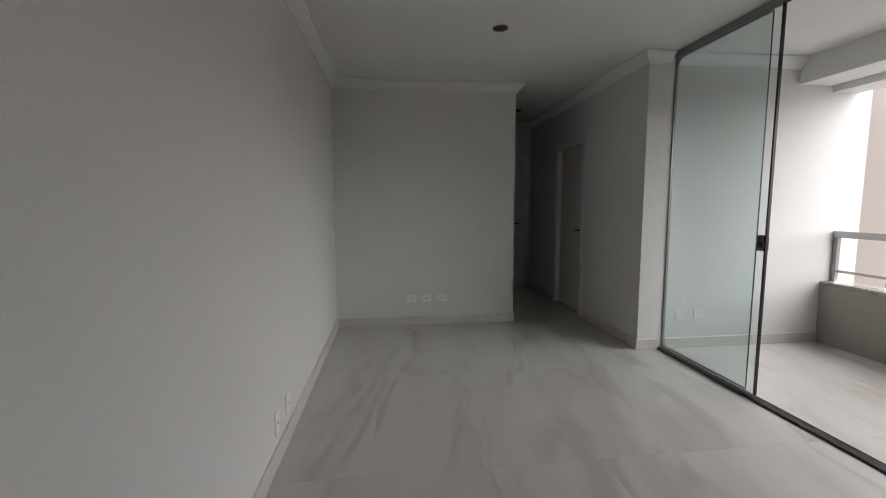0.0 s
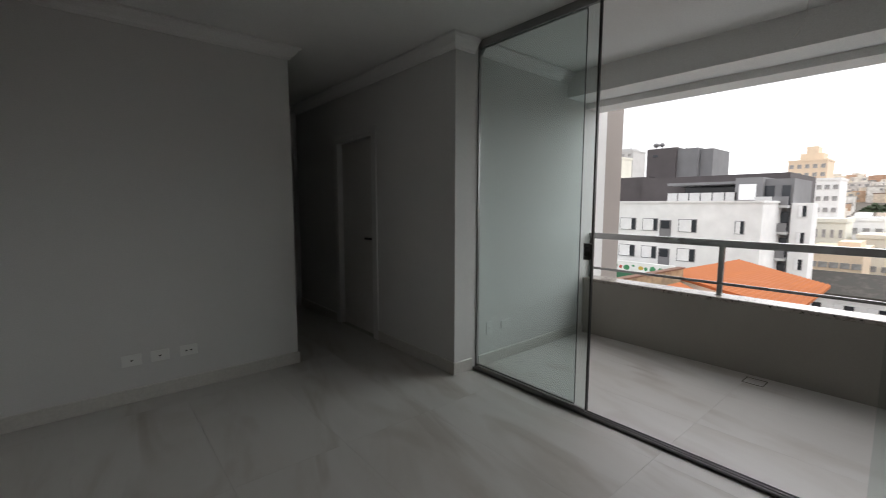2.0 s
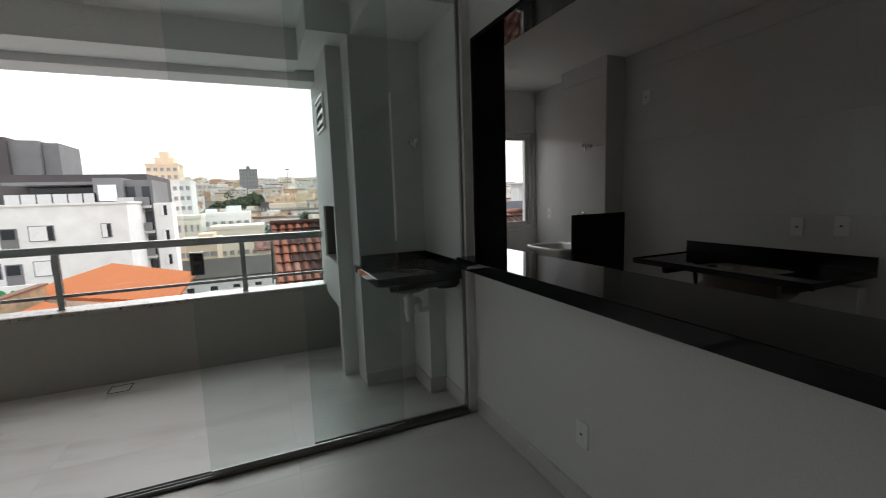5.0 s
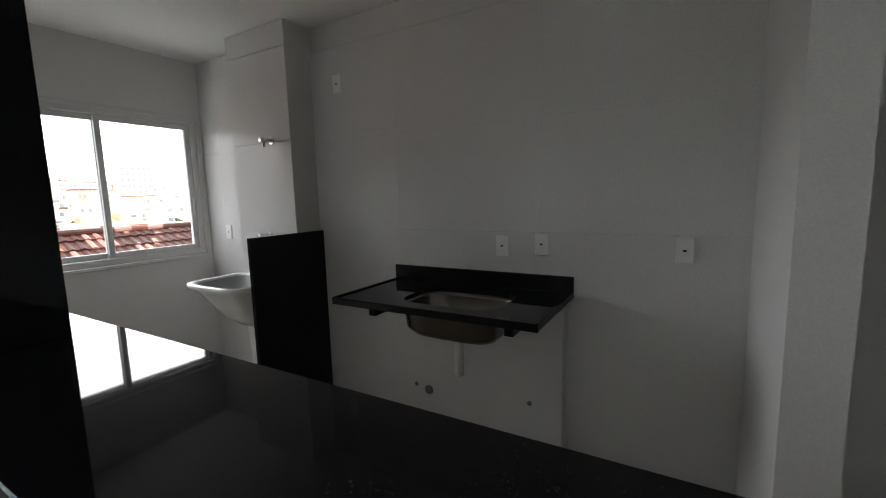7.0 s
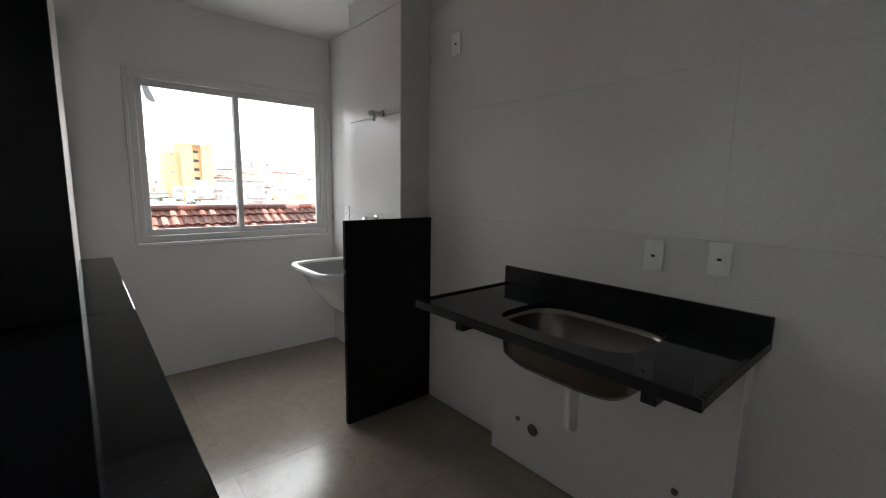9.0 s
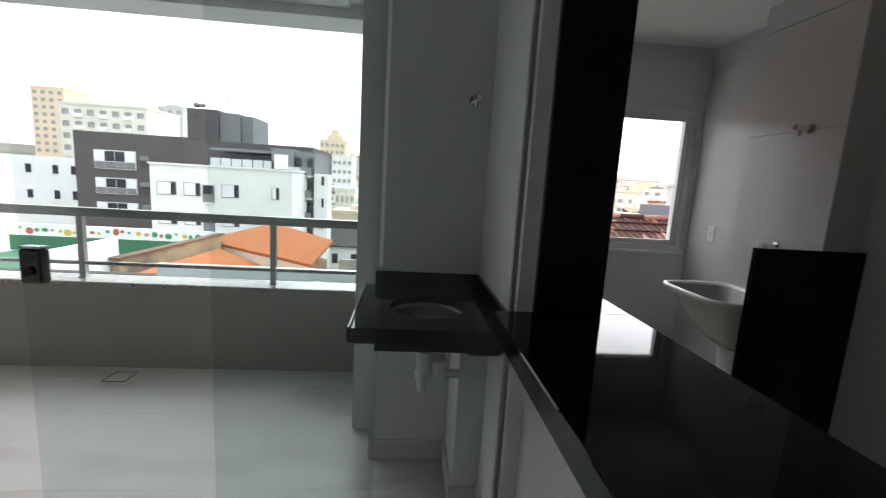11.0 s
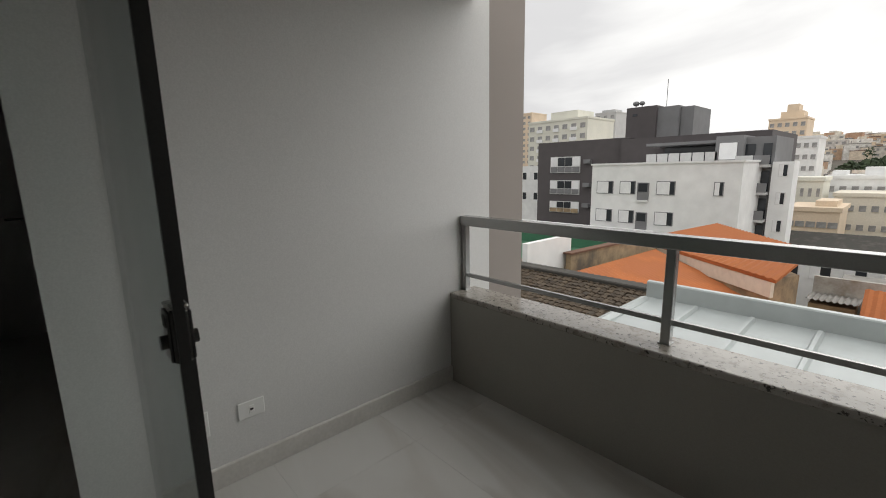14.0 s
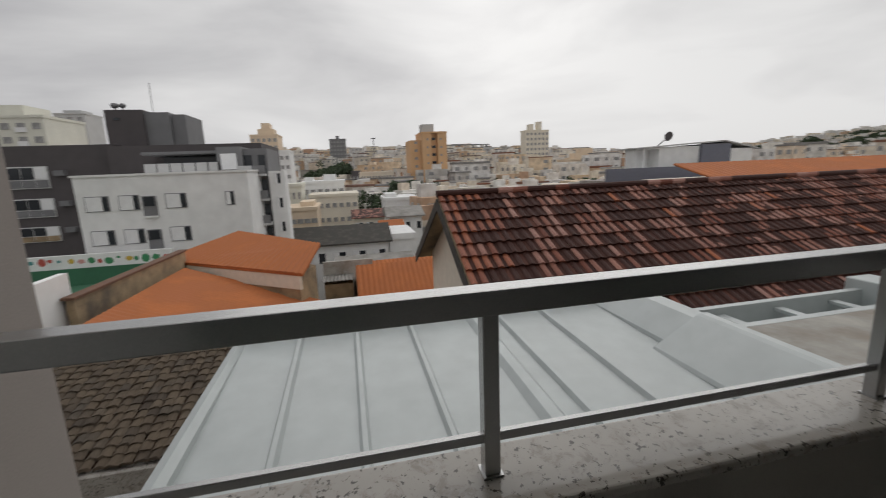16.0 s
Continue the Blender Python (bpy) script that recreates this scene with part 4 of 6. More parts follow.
spot((1.06, 3.36, ZC), "recessed ceiling spot with a dark core, living room")
spot((3.42, 1.785, ZC), "recessed ceiling spot with a dark core, balcony")
spot((2.0, 6.05, ZC), "recessed ceiling spot with a dark core, hallway")
cable = thing("loose_cable", (3.62, 1.86, ZC), "thin loose white cable hanging from the balcony ceiling", "cable")
pts = [(3.60, 1.86, ZC), (3.60, 1.87, 2.56), (3.585, 1.865, 2.50), (3.55, 1.88, 2.43), (3.50, 1.89, 2.37), (3.44, 1.90, 2.335)]
bm = bmesh.new()
for a, b in zip(pts, pts[1:]):
    tube(bm, a, b, 0.003, 8)
part("strand", bm, PVC, cable)
boxpart("rose", (3.57, 3.63, 1.83, 1.89, ZC - 0.008, ZC - 0.0005), PLASTIC, cable, bevel=0.003)

drain = thing("floor_drain", (4.19, 2.105, 0), "square steel floor drain in the balcony floor", "floor drain")
for dims in ((4.12, 4.26, 2.035, 2.040, 0.0004, 0.003), (4.12, 4.26, 2.170, 2.175, 0.0004, 0.003), (4.12, 4.125, 2.040, 2.170, 0.0004, 0.003), (4.255, 4.26, 2.040, 2.170, 0.0004, 0.003)):
    boxpart("frame", dims, STEEL, drain)
boxpart("cover", (4.1285, 4.2515, 2.0435, 2.1665, 0.0004, 0.002), PORCELAIN, drain)

# ---- outdoors: ground, near roofs ----
PROFILE = [(0, -10.5), (25, -10.5), (60, -11.5), (110, -13), (170, -11), (260, -4), (380, 6), (500, 13), (700, 15), (1200, 24), (2000, 40), (6000, 40)]


def ground_z(x, y):
    d = math.hypot(x - 4, y - 1)
    a = math.atan2(y, max(x, 0.1))
    k = min(1.0, max(0.0, (a + 0.75) / 0.5))
    z = PROFILE[-1][1]
    for (d0, z0), (d1, z1) in zip(PROFILE, PROFILE[1:]):
        if d <= d1:
            z = z0 + (z1 - z0) * (d - d0) / (d1 - d0)
            break
    rise = min(1.0, max(0.0, (-a - 0.78) / 0.2))
    low = -10.5 + max(0.0, d - 200) * 0.010 if d < 1000 else -2.5 + (d - 1000) * (0.034 + 0.05 * rise)
    return z * k + min(low, 42 + 26 * rise) * (1 - k)


bm = bmesh.new()
radii = [0, 12, 25, 45, 80, 120, 170, 220, 280, 340, 400, 460, 520, 620, 750, 950, 1200, 1600, 2200, 4200]
grid = []
for r in radii:
    row = []
    for k in range(96 if r else 1):
        a = 2 * math.pi * k / 96
        x, y = 4 + r * math.cos(a), 1 + r * math.sin(a)
        row.append(bm.verts.new((x, y, ground_z(x, y) + (noise.noise((x * 0.004, y * 0.004, 0)) * 4 if r > 600 else 0))))
    grid.append(row)
for a, b in zip(grid, grid[1:]):
    for k in range(96):
        j = (k + 1) % 96
        if a is not grid[0]:
            bm.faces.new((a[k], a[j], b[j], b[k]))
for k in range(96):
    j = (k + 1) % 96
    bm.faces.new((grid[0][0], grid[1][j], grid[1][k]))
tagged(part("ground", bm, EARTH), "brown and green valley ground under the town", "ground", kind="structure")

# white metal roof of the neighbouring building
mroof = thing("metal_roof", (6.3, 1.8, -10.5), "white standing-seam metal roof below the balcony", "roof")
boxpart("building_wall", (4.95, 7.80, -0.25, 3.82, -10.5, -0.32), CONCRETE, mroof)
boxpart("building_wall", (4.95, 6.80, -7.0, -0.255, -10.5, -0.32), CONCRETE, mroof)
bm = bmesh.new()
prism(bm, [(4.90, -0.30), (7.80, -0.215), (7.80, -0.235), (4.90, -0.32)], 1, -0.25, 3.86)
part("sheet", bm, METAL_ROOF, mroof)


def seam(y, w=0.035, h=0.035, x1=7.70):
    bm = bmesh.new()
    vs = []
    for x, z in ((4.90, -0.30), (x1, -0.216)):
        vs.append([bm.verts.new((x, y + u, z + v)) for u, v in ((-w, 0.0), (-w * 0.45, h), (w * 0.45, h), (w, 0.0))])
    for i in range(3):
        bm.faces.new((vs[0][i], vs[0][i + 1], vs[1][i + 1], vs[1][i]))
    bm.faces.new(vs[0])
    bm.faces.new(vs[1])
    return part("seam", bm, METAL_ROOF, mroof)


for y in (3.30, 2.77, 2.24, 1.31, 0.82):
    seam(y)
seam(1.57, 0.09, 0.045)
bm = bmesh.new()
prism(bm, [(7.79, -0.22), (7.79, -0.035), (7.80, -0.02), (7.87, -0.02), (7.88, -0.035), (7.88, -0.5), (7.84, -0.5), (7.84, -0.22)], 1, -0.22, 3.88)
part("upstand", bm, METAL_ROOF, mroof)
bm = bmesh.new()
prism(bm, [(3.80, -0.33), (3.80, -0.22), (3.84, -0.18), (3.90, -0.20), (3.90, -0.45)], 0, 4.90, 7.70)
part("verge_trim", bm, METAL_ROOF, mroof)
bm = bmesh.new()
prism(bm, [(0.30, -0.262), (0.28, -0.235), (-0.13, 0.0), (-0.17, 0.015), (-0.24, 0.015), (-0.24, -0.32), (0.30, -0.32)], 0, 4.90, 6.50)
part("flashing", bm, METAL_ROOF, mroof, "wide folded flashing of pale sheet")
bm = bmesh.new()
prism(bm, [(0.16, -0.24), (0.15, -0.21), (-0.10, -0.02), (-0.24, -0.005), (-0.24, -0.3), (0.16, -0.3)], 0, 6.50, 7.70)
part("flashing", bm, METAL_ROOF, mroof)
boxpart("ledge", (4.92, 6.22, -7.0, -0.245, -0.32, -0.03), PARAPET_GREY, mroof, "bare pale cement ledge", bevel=0.01)
bm = bmesh.new()
prism(bm, [(6.225, -0.32), (6.225, -0.035), (6.30, -0.035), (6.32, -0.30), (6.80, -0.30), (6.81, -0.10), (6.88, -0.10), (6.88, -0.5), (6.225, -0.5)], 1, -7.0, -0.25)
part("gutter", bm, METAL_ROOF, mroof, "deep pale box gutter")
for k in range(9):
    y = -0.7 - k * 0.7
    if abs(y + 2.8) < 0.1:
        continue
    boxpart("gutter_strut", (6.32, 6.80, y - 0.05, y + 0.05, -0.20, -0.165), METAL_ROOF, mroof, bevel=0.004)

boxpart("gutter_end", (6.20, 6.98, -2.86, -2.52, -0.5, 0.0), METAL_ROOF, mroof, "pale folded end box of the gutter", bevel=0.01)

# dark old sheet roof
old = thing("old_roof", (9.2, 6.5, -10.5), "brown weathered tile roof of an old shed", "roof")
boxpart("shed_wall", (8.1, 12.4, 4.3, 10.6, -10.5, -1.55), CONCRETE, old)
boxpart("wall_cap", (7.9, 8.12, 4.2, 10.7, -10.5, -1.49), SILL_GRANITE, old, "pale cement wall cap", bevel=0.02)


def corrugated(name, x0, x1, y0, y1, za, zb, mat, parent, step=0.177, amp=0.028, along="x", thick=0.012, label=""):
    """Waved sheeting: waves run across y; slopes from za at x0 to zb at x1."""
    n = max(8, int((y1 - y0) / step * 4))
    rows_x = [x0 + (x1 - x0) * k / 4 for k in range(5)]
    bm = bmesh.new()
    tops, lows = [], []
    for x in rows_x:
        z = za + (zb - za) * (x - x0) / (x1 - x0)
        t, l = [], []
        for i in range(n + 1):
            y = y0 + (y1 - y0) * i / n
            w = amp * math.sin(2 * math.pi * (y - y0) / step)
            t.append(bm.verts.new((x, y, z + w)))
            l.append(bm.verts.new((x, y, z + w - thick)))
        tops.append(t)
        lows.append(l)
    for k in range(4):
        for i in range(n):
            bm.faces.new((tops[k][i], tops[k + 1][i], tops[k + 1][i + 1], tops[k][i + 1]))
    for i in range(n):
        bm.faces.new((tops[0][i], tops[0][i + 1], lows[0][i + 1], lows[0][i]))
        bm.faces.new((tops[4][i], lows[4][i], lows[4][i + 1], tops[4][i + 1]))
    return part(name, bm, mat, parent, label, smooth=False)


boxpart("roof_deck", (8.0, 8.05, 4.2, 10.8, -1.60, -1.50), COPING, old)
bm = bmesh.new()
prism(bm, [(7.95, -1.50), (10.45, -0.97), (12.5, -1.42), (12.5, -1.5), (10.45, -1.08), (7.95, -1.58)], 1, 4.2, 10.8)
part("roof_boards", bm, COPING, old)
ov, of = [], []
rng = random.Random(8)
for i in range(20):
    for j in range(54):
        x0, y0 = 7.93 + i * 0.126, 4.22 + j * 0.121 + rng.uniform(-0.012, 0.012)
        z0 = -1.46 + (x0 - 7.93) * 0.212 + rng.uniform(-0.006, 0.009)
        skew, n = rng.uniform(-0.02, 0.02), len(ov)
        for dx, dz in ((0.0, 0.026), (0.165, 0.04)):
            for dy, up in ((0.0, 0.0), (0.035, 0.016), (0.08, 0.018), (0.117, 0.0)):
                ov.append((x0 + dx + rng.uniform(-0.02, 0.02), y0 + dy + skew * dx, z0 + dz + up))
        of.extend((n + q, n + q + 1, n + q + 5, n + q + 4) for q in range(3))
        m0 = len(ov)
        for dy, up in ((0.0, -0.03), (0.035, -0.014), (0.08, -0.014), (0.117, -0.03)):
            ov.append((x0, y0 + dy, z0 + 0.026 + up))
        of.extend((m0 + q, m0 + q + 1, n + q + 1, n + q) for q in range(3))
me = bpy.data.meshes.new("old_tile_field")
me.from_pydata([tuple(Vector(v) - BASE[old]) for v in ov], [], of)
me.materials.append(OLD_TILE)
field = new("old_tile_field", me)
field.parent = old
tagged(field, "rows of crooked brown old roof tiles", kind="stuff")
corrugated("sheet", 10.45, 12.5, 4.2, 10.8, -0.90, -1.35, SLATE, old)
boxpart("ridge_cap", (10.36, 10.56, 4.2, 10.8, -0.93, -0.84), SLATE, old, bevel=0.02)


# orange-roofed house
def roof_plane(name, corners, mat, parent, ribs=0, thick=0.12, label=""):
    """A thick sloping roof; corners a, b along the eave, c, d along the ridge; ribs of tile rows run up the slope."""
    a, b, c, d = [Vector(p) for p in corners]
    bm = bmesh.new()
    up = (b - a).cross(d - a).normalized()
    if up.z < 0:
        up = -up
    n = max(1, ribs)
    tops = [[], []]
    for i in range(2 * n + 1):
        u = i / (2 * n)
        lift = up * (0.05 if ribs and i % 2 else 0.0)
        tops[0].append(bm.verts.new(a.lerp(b, u) + lift))
        tops[1].append(bm.verts.new(d.lerp(c, u) + lift))
    for i in range(2 * n):
        bm.faces.new((tops[0][i], tops[0][i + 1], tops[1][i + 1], tops[1][i]))
    low = [bm.verts.new(p - Vector((0, 0, thick))) for p in (a, b, c, d)]
    bm.faces.new(low)
    for i in range(2 * n):
        bm.faces.new((tops[0][i], tops[0][i + 1], low[1]) if i >= n else (tops[0][i], tops[0][i + 1], low[0]))
    bm.faces.new((tops[0][n], low[0], low[1]))
    bm.faces.new((tops[0][0], low[0], low[3], tops[1][0]))
    bm.faces.new((tops[0][-1], low[1], low[2], tops[1][-1]))
    bm.faces.new((tops[1][0], low[3], low[2], tops[1][-1]))
    return part(name, bm, mat, parent, label)


ohouse = thing("orange_roof_house", (25.0, 8.0, -10.6), "house with two orange clay roofs and brown walls", "house")
roof_plane("upper_roof", [(28.6, 12.9, -3.0), (22.4, 4.9, -3.0), (24.5, 4.2, -2.05), (31.1, 9.35, -2.0)], ORANGE, ohouse, 26)
bm = bmesh.new()
vs = [bm.verts.new(p) for p in ((28.4, 12.5, -3.1), (22.7, 5.1, -3.1), (24.5, 4.5, -3.1), (30.6, 9.4, -3.1), (28.4, 12.5, -10.6), (22.7, 5.1, -10.6), (24.5, 4.5, -10.6), (30.6, 9.4, -10.6))]
for f in ((0, 1, 2, 3), (4, 5, 6, 7), (0, 1, 5, 4), (1, 2, 6, 5), (2, 3, 7, 6), (3, 0, 4, 7)):
    bm.faces.new([vs[i] for i in f])
part("wall", bm, EARTH_WALL, ohouse, "stained ochre plaster wall")
roof_plane("lower_roof", [(15.5, 4.2, -4.5), (23.0, 3.6, -4.7), (26.4, 10.9, -3.1), (16.6, 10.3, -2.62)], ORANGE, ohouse, 30)
boxpart("lower_wall", (16.0, 25.5, 4.8, 10.0, -10.6, -4.9), EARTH_WALL, ohouse)


def wall_run(bm, a, b, top_a, top_b, foot, thick):
    """A straight wall from a to b whose top rises from top_a to top_b."""
    a, b = Vector((*a, 0)), Vector((*b, 0))
    d = (b - a).normalized()
    n = Vector((-d.y, d.x, 0)) * thick / 2
    vs = []
    for p, top in ((a, top_a), (b, top_b)):
        for side in (-1, 1):
            for z in (foot if foot < 0 else top - foot, top):
                vs.append(bm.verts.new((p.x + side * n.x, p.y + side * n.y, z)))
    for f in ((0, 1, 3, 2), (4, 6, 7, 5), (0, 4, 5, 1), (2, 3, 7, 6), (1, 5, 7, 3), (0, 2, 6, 4)):
        bm.faces.new([vs[k] for k in f])


bm = bmesh.new()
wall_run(bm, (18.6, 11.5), (27.4, 11.25), -2.30, -2.42, -7.0, 0.25)
part("boundary_wall", bm, EARTH_WALL, ohouse, "weathered ochre boundary wall")
bm = bmesh.new()
wall_run(bm, (18.5, 11.5), (27.5, 11.25), -2.22, -2.34, 0.08, 0.40)
part("coping", bm, COPING, ohouse, "dark reddish brown coping")
bm = bmesh.new()
wall_run(bm, (28.42, 12.55), (22.62, 5.02), -3.14, -3.14, 0.62, 0.14)
part("eave_band", bm, CREAM_FACADE, ohouse, "pale plaster band under the upper roof")
wwall = tagged(boxpart("white_side_wall", (16.0, 19.2, 11.75, 12.0, -10.6, -1.55), WHITE_FACADE), "blank white gable wall beyond the shed", "wall")

# big clay-tiled roof
tiled = thing("tiled_roof_house", (11.5, -6.0, -10.5), "house with a large weathered clay tile roof", "house")
RX0, RZ0, RX1, RZ1, RY0, RY1 = 9.45, -1.28, 12.9, 0.70, 0.80, -15.2
bm = bmesh.new()
prism(bm, [(10.0, -10.5), (16.0, -10.5), (16.0, -1.1), (12.9, 0.55), (10.0, -1.05)], 1, 0.35, -14.8)
part("wall", bm, CREAM_FACADE, tiled, "cream plastered gable wall")
bm = bmesh.new()
prism(bm, [(RX0, RZ0 - 0.03), (RX1, RZ1 - 0.03), (16.4, -1.28), (16.4, -1.40), (RX1, RZ1 - 0.16), (RX0, RZ0 - 0.16)], 1, RY1, RY0 - 0.02)
part("roof_deck", bm, EARTH_WALL, tiled, "dark wooden roof deck")
bm = bmesh.new()
prism(bm, [(RX0 - 0.05, RZ0 - 0.30), (RX1, RZ1 - 0.30), (16.4, -1.55), (16.4, -1.30), (RX1, RZ1 - 0.05), (RX0 - 0.05, RZ0 - 0.06)], 1, RY0 - 0.02, RY0 + 0.015)
part("barge_board", bm, SLATE, tiled, "dark barge board")


# ---- buildings of the town ----
MESH_CACHE = {}


def shared(kind, w, h, mat, depth=0.05):
    key = (kind, round(w, 2), round(h, 2), mat.name)
    if key not in MESH_CACHE:
        bm = bmesh.new()
        block(bm, -depth, depth * 0.5, -w / 2, w / 2, -h / 2, h / 2)
        MESH_CACHE[key] = mesh_of(kind, bm, mat)
    return MESH_CACHE[key]


def add_window(b, x, y, z, w, h, frame_mat=None, shutter=0.6):
    """A window proud of a facade that faces the flat (towards lower x)."""
    frame_mat = frame_mat or ALU_WHITE
    f = piece("window", shared("window", w, h, frame_mat, 0.05), (x, y, z), b)
    BASE[f] = Vector((x, y, z))
    piece("pane", shared("pane", w - 0.12, h - 0.12, FAR_PANE, 0.06), (x, y, z), f)
    if shutter:
        sw = (w - 0.12) * shutter
        piece("shutter", shared("shutter", sw, h - 0.1, SHUTTER, 0.075), (x, y + (w - 0.12 - sw) / 2, z), f)
    return f


white = thing("white_apartment_block", (42.0, 15.3, -11), "white apartment block with shuttered windows", "building")
bm = bmesh.new()
block(bm, 38.0, 46.5, 9.9, 21.15, -11.2, 1.55)
block(bm, 37.9, 46.6, 9.8, 21.25, 1.55, 1.70)
part("wall", bm, WHITE_FACADE, white)
for row, z in enumerate((-0.33, -2.75, -5.2)):
    for y, w, h in ((19.88, 1.5, 1.08), (17.9, 1.32, 1.08), (14.88, 1.4, 1.08), (11.25, 0.62, 1.02)):
        if row and y < 12:
            continue
        add_window(white, 38.0, y, z, w, h, MID_FACADE, 0.6 if y < 12 else (0.74, 0.7, 0.78)[row])
    boxpart("loggia", (37.90, 38.02, 16.15, 17.05, z - 1.1, z + 0.42), MID_FACADE, white)
    boxpart("loggia_opening", (37.86, 37.95, 16.25, 16.95, z - 0.3, z + 0.36), FAR_PANE, white)
    boxpart("loggia_rail", (37.8, 37.92, 16.15, 17.05, z - 1.12, z - 1.0), WHITE_FACADE, white)

darkb = thing("dark_apartment_block", (52.0, 21.0, -11), "dark grey apartment block with a tall lift tower", "building")
boxpart("left_wing", (48.0, 58.0, 22.9, 34.0, -11.2, 4.45), DARK_FACADE, darkb)
boxpart("right_wing", (47.0, 58.0, 10.2, 22.9, -11.2, 4.2), DARK_FACADE, darkb)
boxpart("lift_tower", (50.0, 56.0, 20.8, 23.95, 4.2, 7.65), DARK_FACADE, darkb)
boxpart("lift_tower_flank", (50.4, 56.0, 18.75, 20.8, 4.2, 7.45), MID_FACADE, darkb, "paler side of the lift tower")
boxpart("lift_tower_flank", (50.9, 56.0, 17.5, 18.70, 4.2, 7.3), MID_FACADE, darkb)
for y, s in ((23.4, 0.35), (22.75, 0.3)):
    bm = bmesh.new()
    tube(bm, (51, y, 7.65), (51, y, 7.95), 0.05, 8)
    bmesh.ops.create_uvsphere(bm, u_segments=10, v_segments=6, radius=s, matrix=Matrix.Translation((51, y, 8.15)) @ Matrix.Diagonal((1, 1, 0.75, 1)))
    part("roof_vent", bm, MID_FACADE, darkb)
tubepart("antenna", [((52, 20.6, 7.4), (52, 20.6, 10.4))], 0.035, MID_FACADE, darkb, seg=6)
boxpart("tower_hatch", (49.93, 50.02, 22.75, 23.25, 6.7, 6.95), FAR_PANE, darkb)
for z, h in ((1.75, 1.9), (-0.9, 1.65), (-3.25, 1.35)):
    f = boxpart("window_band", (47.9, 48.02, 28.1, 32.1, z - h / 2, z + h / 2), ALU_WHITE, darkb)
    for k in range(4):
        y0 = 28.18 + k * 0.98
        boxpart("pane", (47.86, 47.95, y0, y0 + 0.90, z - h * 0.08, z + h * 0.45), FAR_PANE if k in (1, 2) else SHUTTER, f)
        boxpart("balcony_glass", (47.84, 47.94, y0, y0 + 0.90, z - h * 0.46, z - h * 0.12), MID_FACADE if h > 1.4 else EARTH_WALL, f)
    boxpart("air_conditioner", (47.5, 48.0, 26.7, 27.5, z + 0.1, z + 0.55), MID_FACADE, darkb)
boxpart("terrace_canopy", (43.5, 48.0, 12.7, 18.9, 3.18, 3.42), MID_FACADE, darkb, bevel=0.02)
boxpart("terrace_glazing", (46.85, 47.02, 13.0, 18.5, 1.6, 3.15), FAR_PANE, darkb)
for k in range(7):
    boxpart("balustrade_pane", (42.6, 42.66, 11.9 + k * 0.95, 12.75 + k * 0.95, 1.7, 2.45), GREY_TOWER, darkb)
boxpart("stair_block", (42.6, 47.0, 11.1, 13.0, -11.2, 3.65), MID_FACADE, darkb)
boxpart("stair_block_face", (42.5, 42.62, 11.5, 12.7, 1.8, 3.1), SHUTTER, darkb)
boxpart("side_tower", (43.4, 50.0, 9.2, 11.1, -11.2, 3.5), MID_FACADE, darkb)
boxpart("white_corner", (43.0, 45.0, 7.9, 9.2, -11.2, 1.55), WHITE_FACADE, darkb)
for z in (2.2, 0.1, -2.0, -4.1):
    for y0, y1 in ((9.3, 10.3), (10.35, 11.5)):
        boxpart("balcony_slab", (42.3, 43.4, y0, y1, z - 1.05, z - 0.85), GREY_TOWER, darkb)
        boxpart("balcony_glass", (42.3, 42.36, y0, y1, z - 0.85, z - 0.15), MID_FACADE if y0 < 10 else GREY_TOWER, darkb)
        boxpart("balcony_opening", (43.3, 43.42, y0 + 0.1, y1 - 0.35, z - 0.8, z + 0.75), FAR_PANE, darkb)
    add_window(darkb, 43.0, 8.5, z - 1.3, 0.6, 0.95, ALU_WHITE, 0.5)

lowb = thing("low_white_building", (64.0, 46.0, -11), "low white building with small windows", "building")
boxpart("wall", (60.0, 70.0, 38.0, 56.0, -11.5, 1.8), WHITE_FACADE, lowb)
for z in (0.2, -3.0):
    for y in (43.2, 45.4, 48.6):
        add_window(lowb, 60.0, y, z, 1.5, 1.2, ALU_WHITE, 0.5)

mural = thing("mural_wall", (37.0, 22.0, -11), "long white boundary wall with a colourful mural", "wall")
boxpart("wall", (36.2, 36.5, 15.0, 30.5, -11.2, -3.55), WHITE_FACADE, mural)
MURAL = [worn("mural_" + n, c, 0.9, big=1.5, fine=9) for n, c in (("red", (0.50, 0.10, 0.08)), ("yellow", (0.60, 0.42, 0.08)), ("green", (0.06, 0.26, 0.12)), ("pink", (0.58, 0.30, 0.28)), ("teal", (0.08, 0.28, 0.28)))]
rng = random.Random(4)
for k in range(26):
    y = 15.5 + k * 0.57 + rng.uniform(-0.1, 0.1)
    r = rng.uniform(0.12, 0.3)
    bm = bmesh.new()
    bmesh.ops.create_circle(bm, cap_ends=True, segments=rng.choice((5, 7, 9)), radius=r, matrix=Matrix.Translation((36.19, y, -3.98 + rng.uniform(-0.15, 0.15))) @ Matrix.Rotation(radians(90), 4, "Y") @ Matrix.Diagonal((rng.uniform(0.6, 1.2), 1, 1, 1)))
    part("painted_shape", bm, rng.choice(MURAL), mural)
boxpart("green_base", (36.1, 36.2, 15.0, 30.5, -5.6, -4.45), GREEN_FIELD, mural, "green painted base of the wall")
tagged(boxpart("sports_court", (21.5, 36.1, 13.0, 30.0, -5.75, -5.6), GREEN_FIELD), "green sports court by the mural wall", "court", kind="structure")
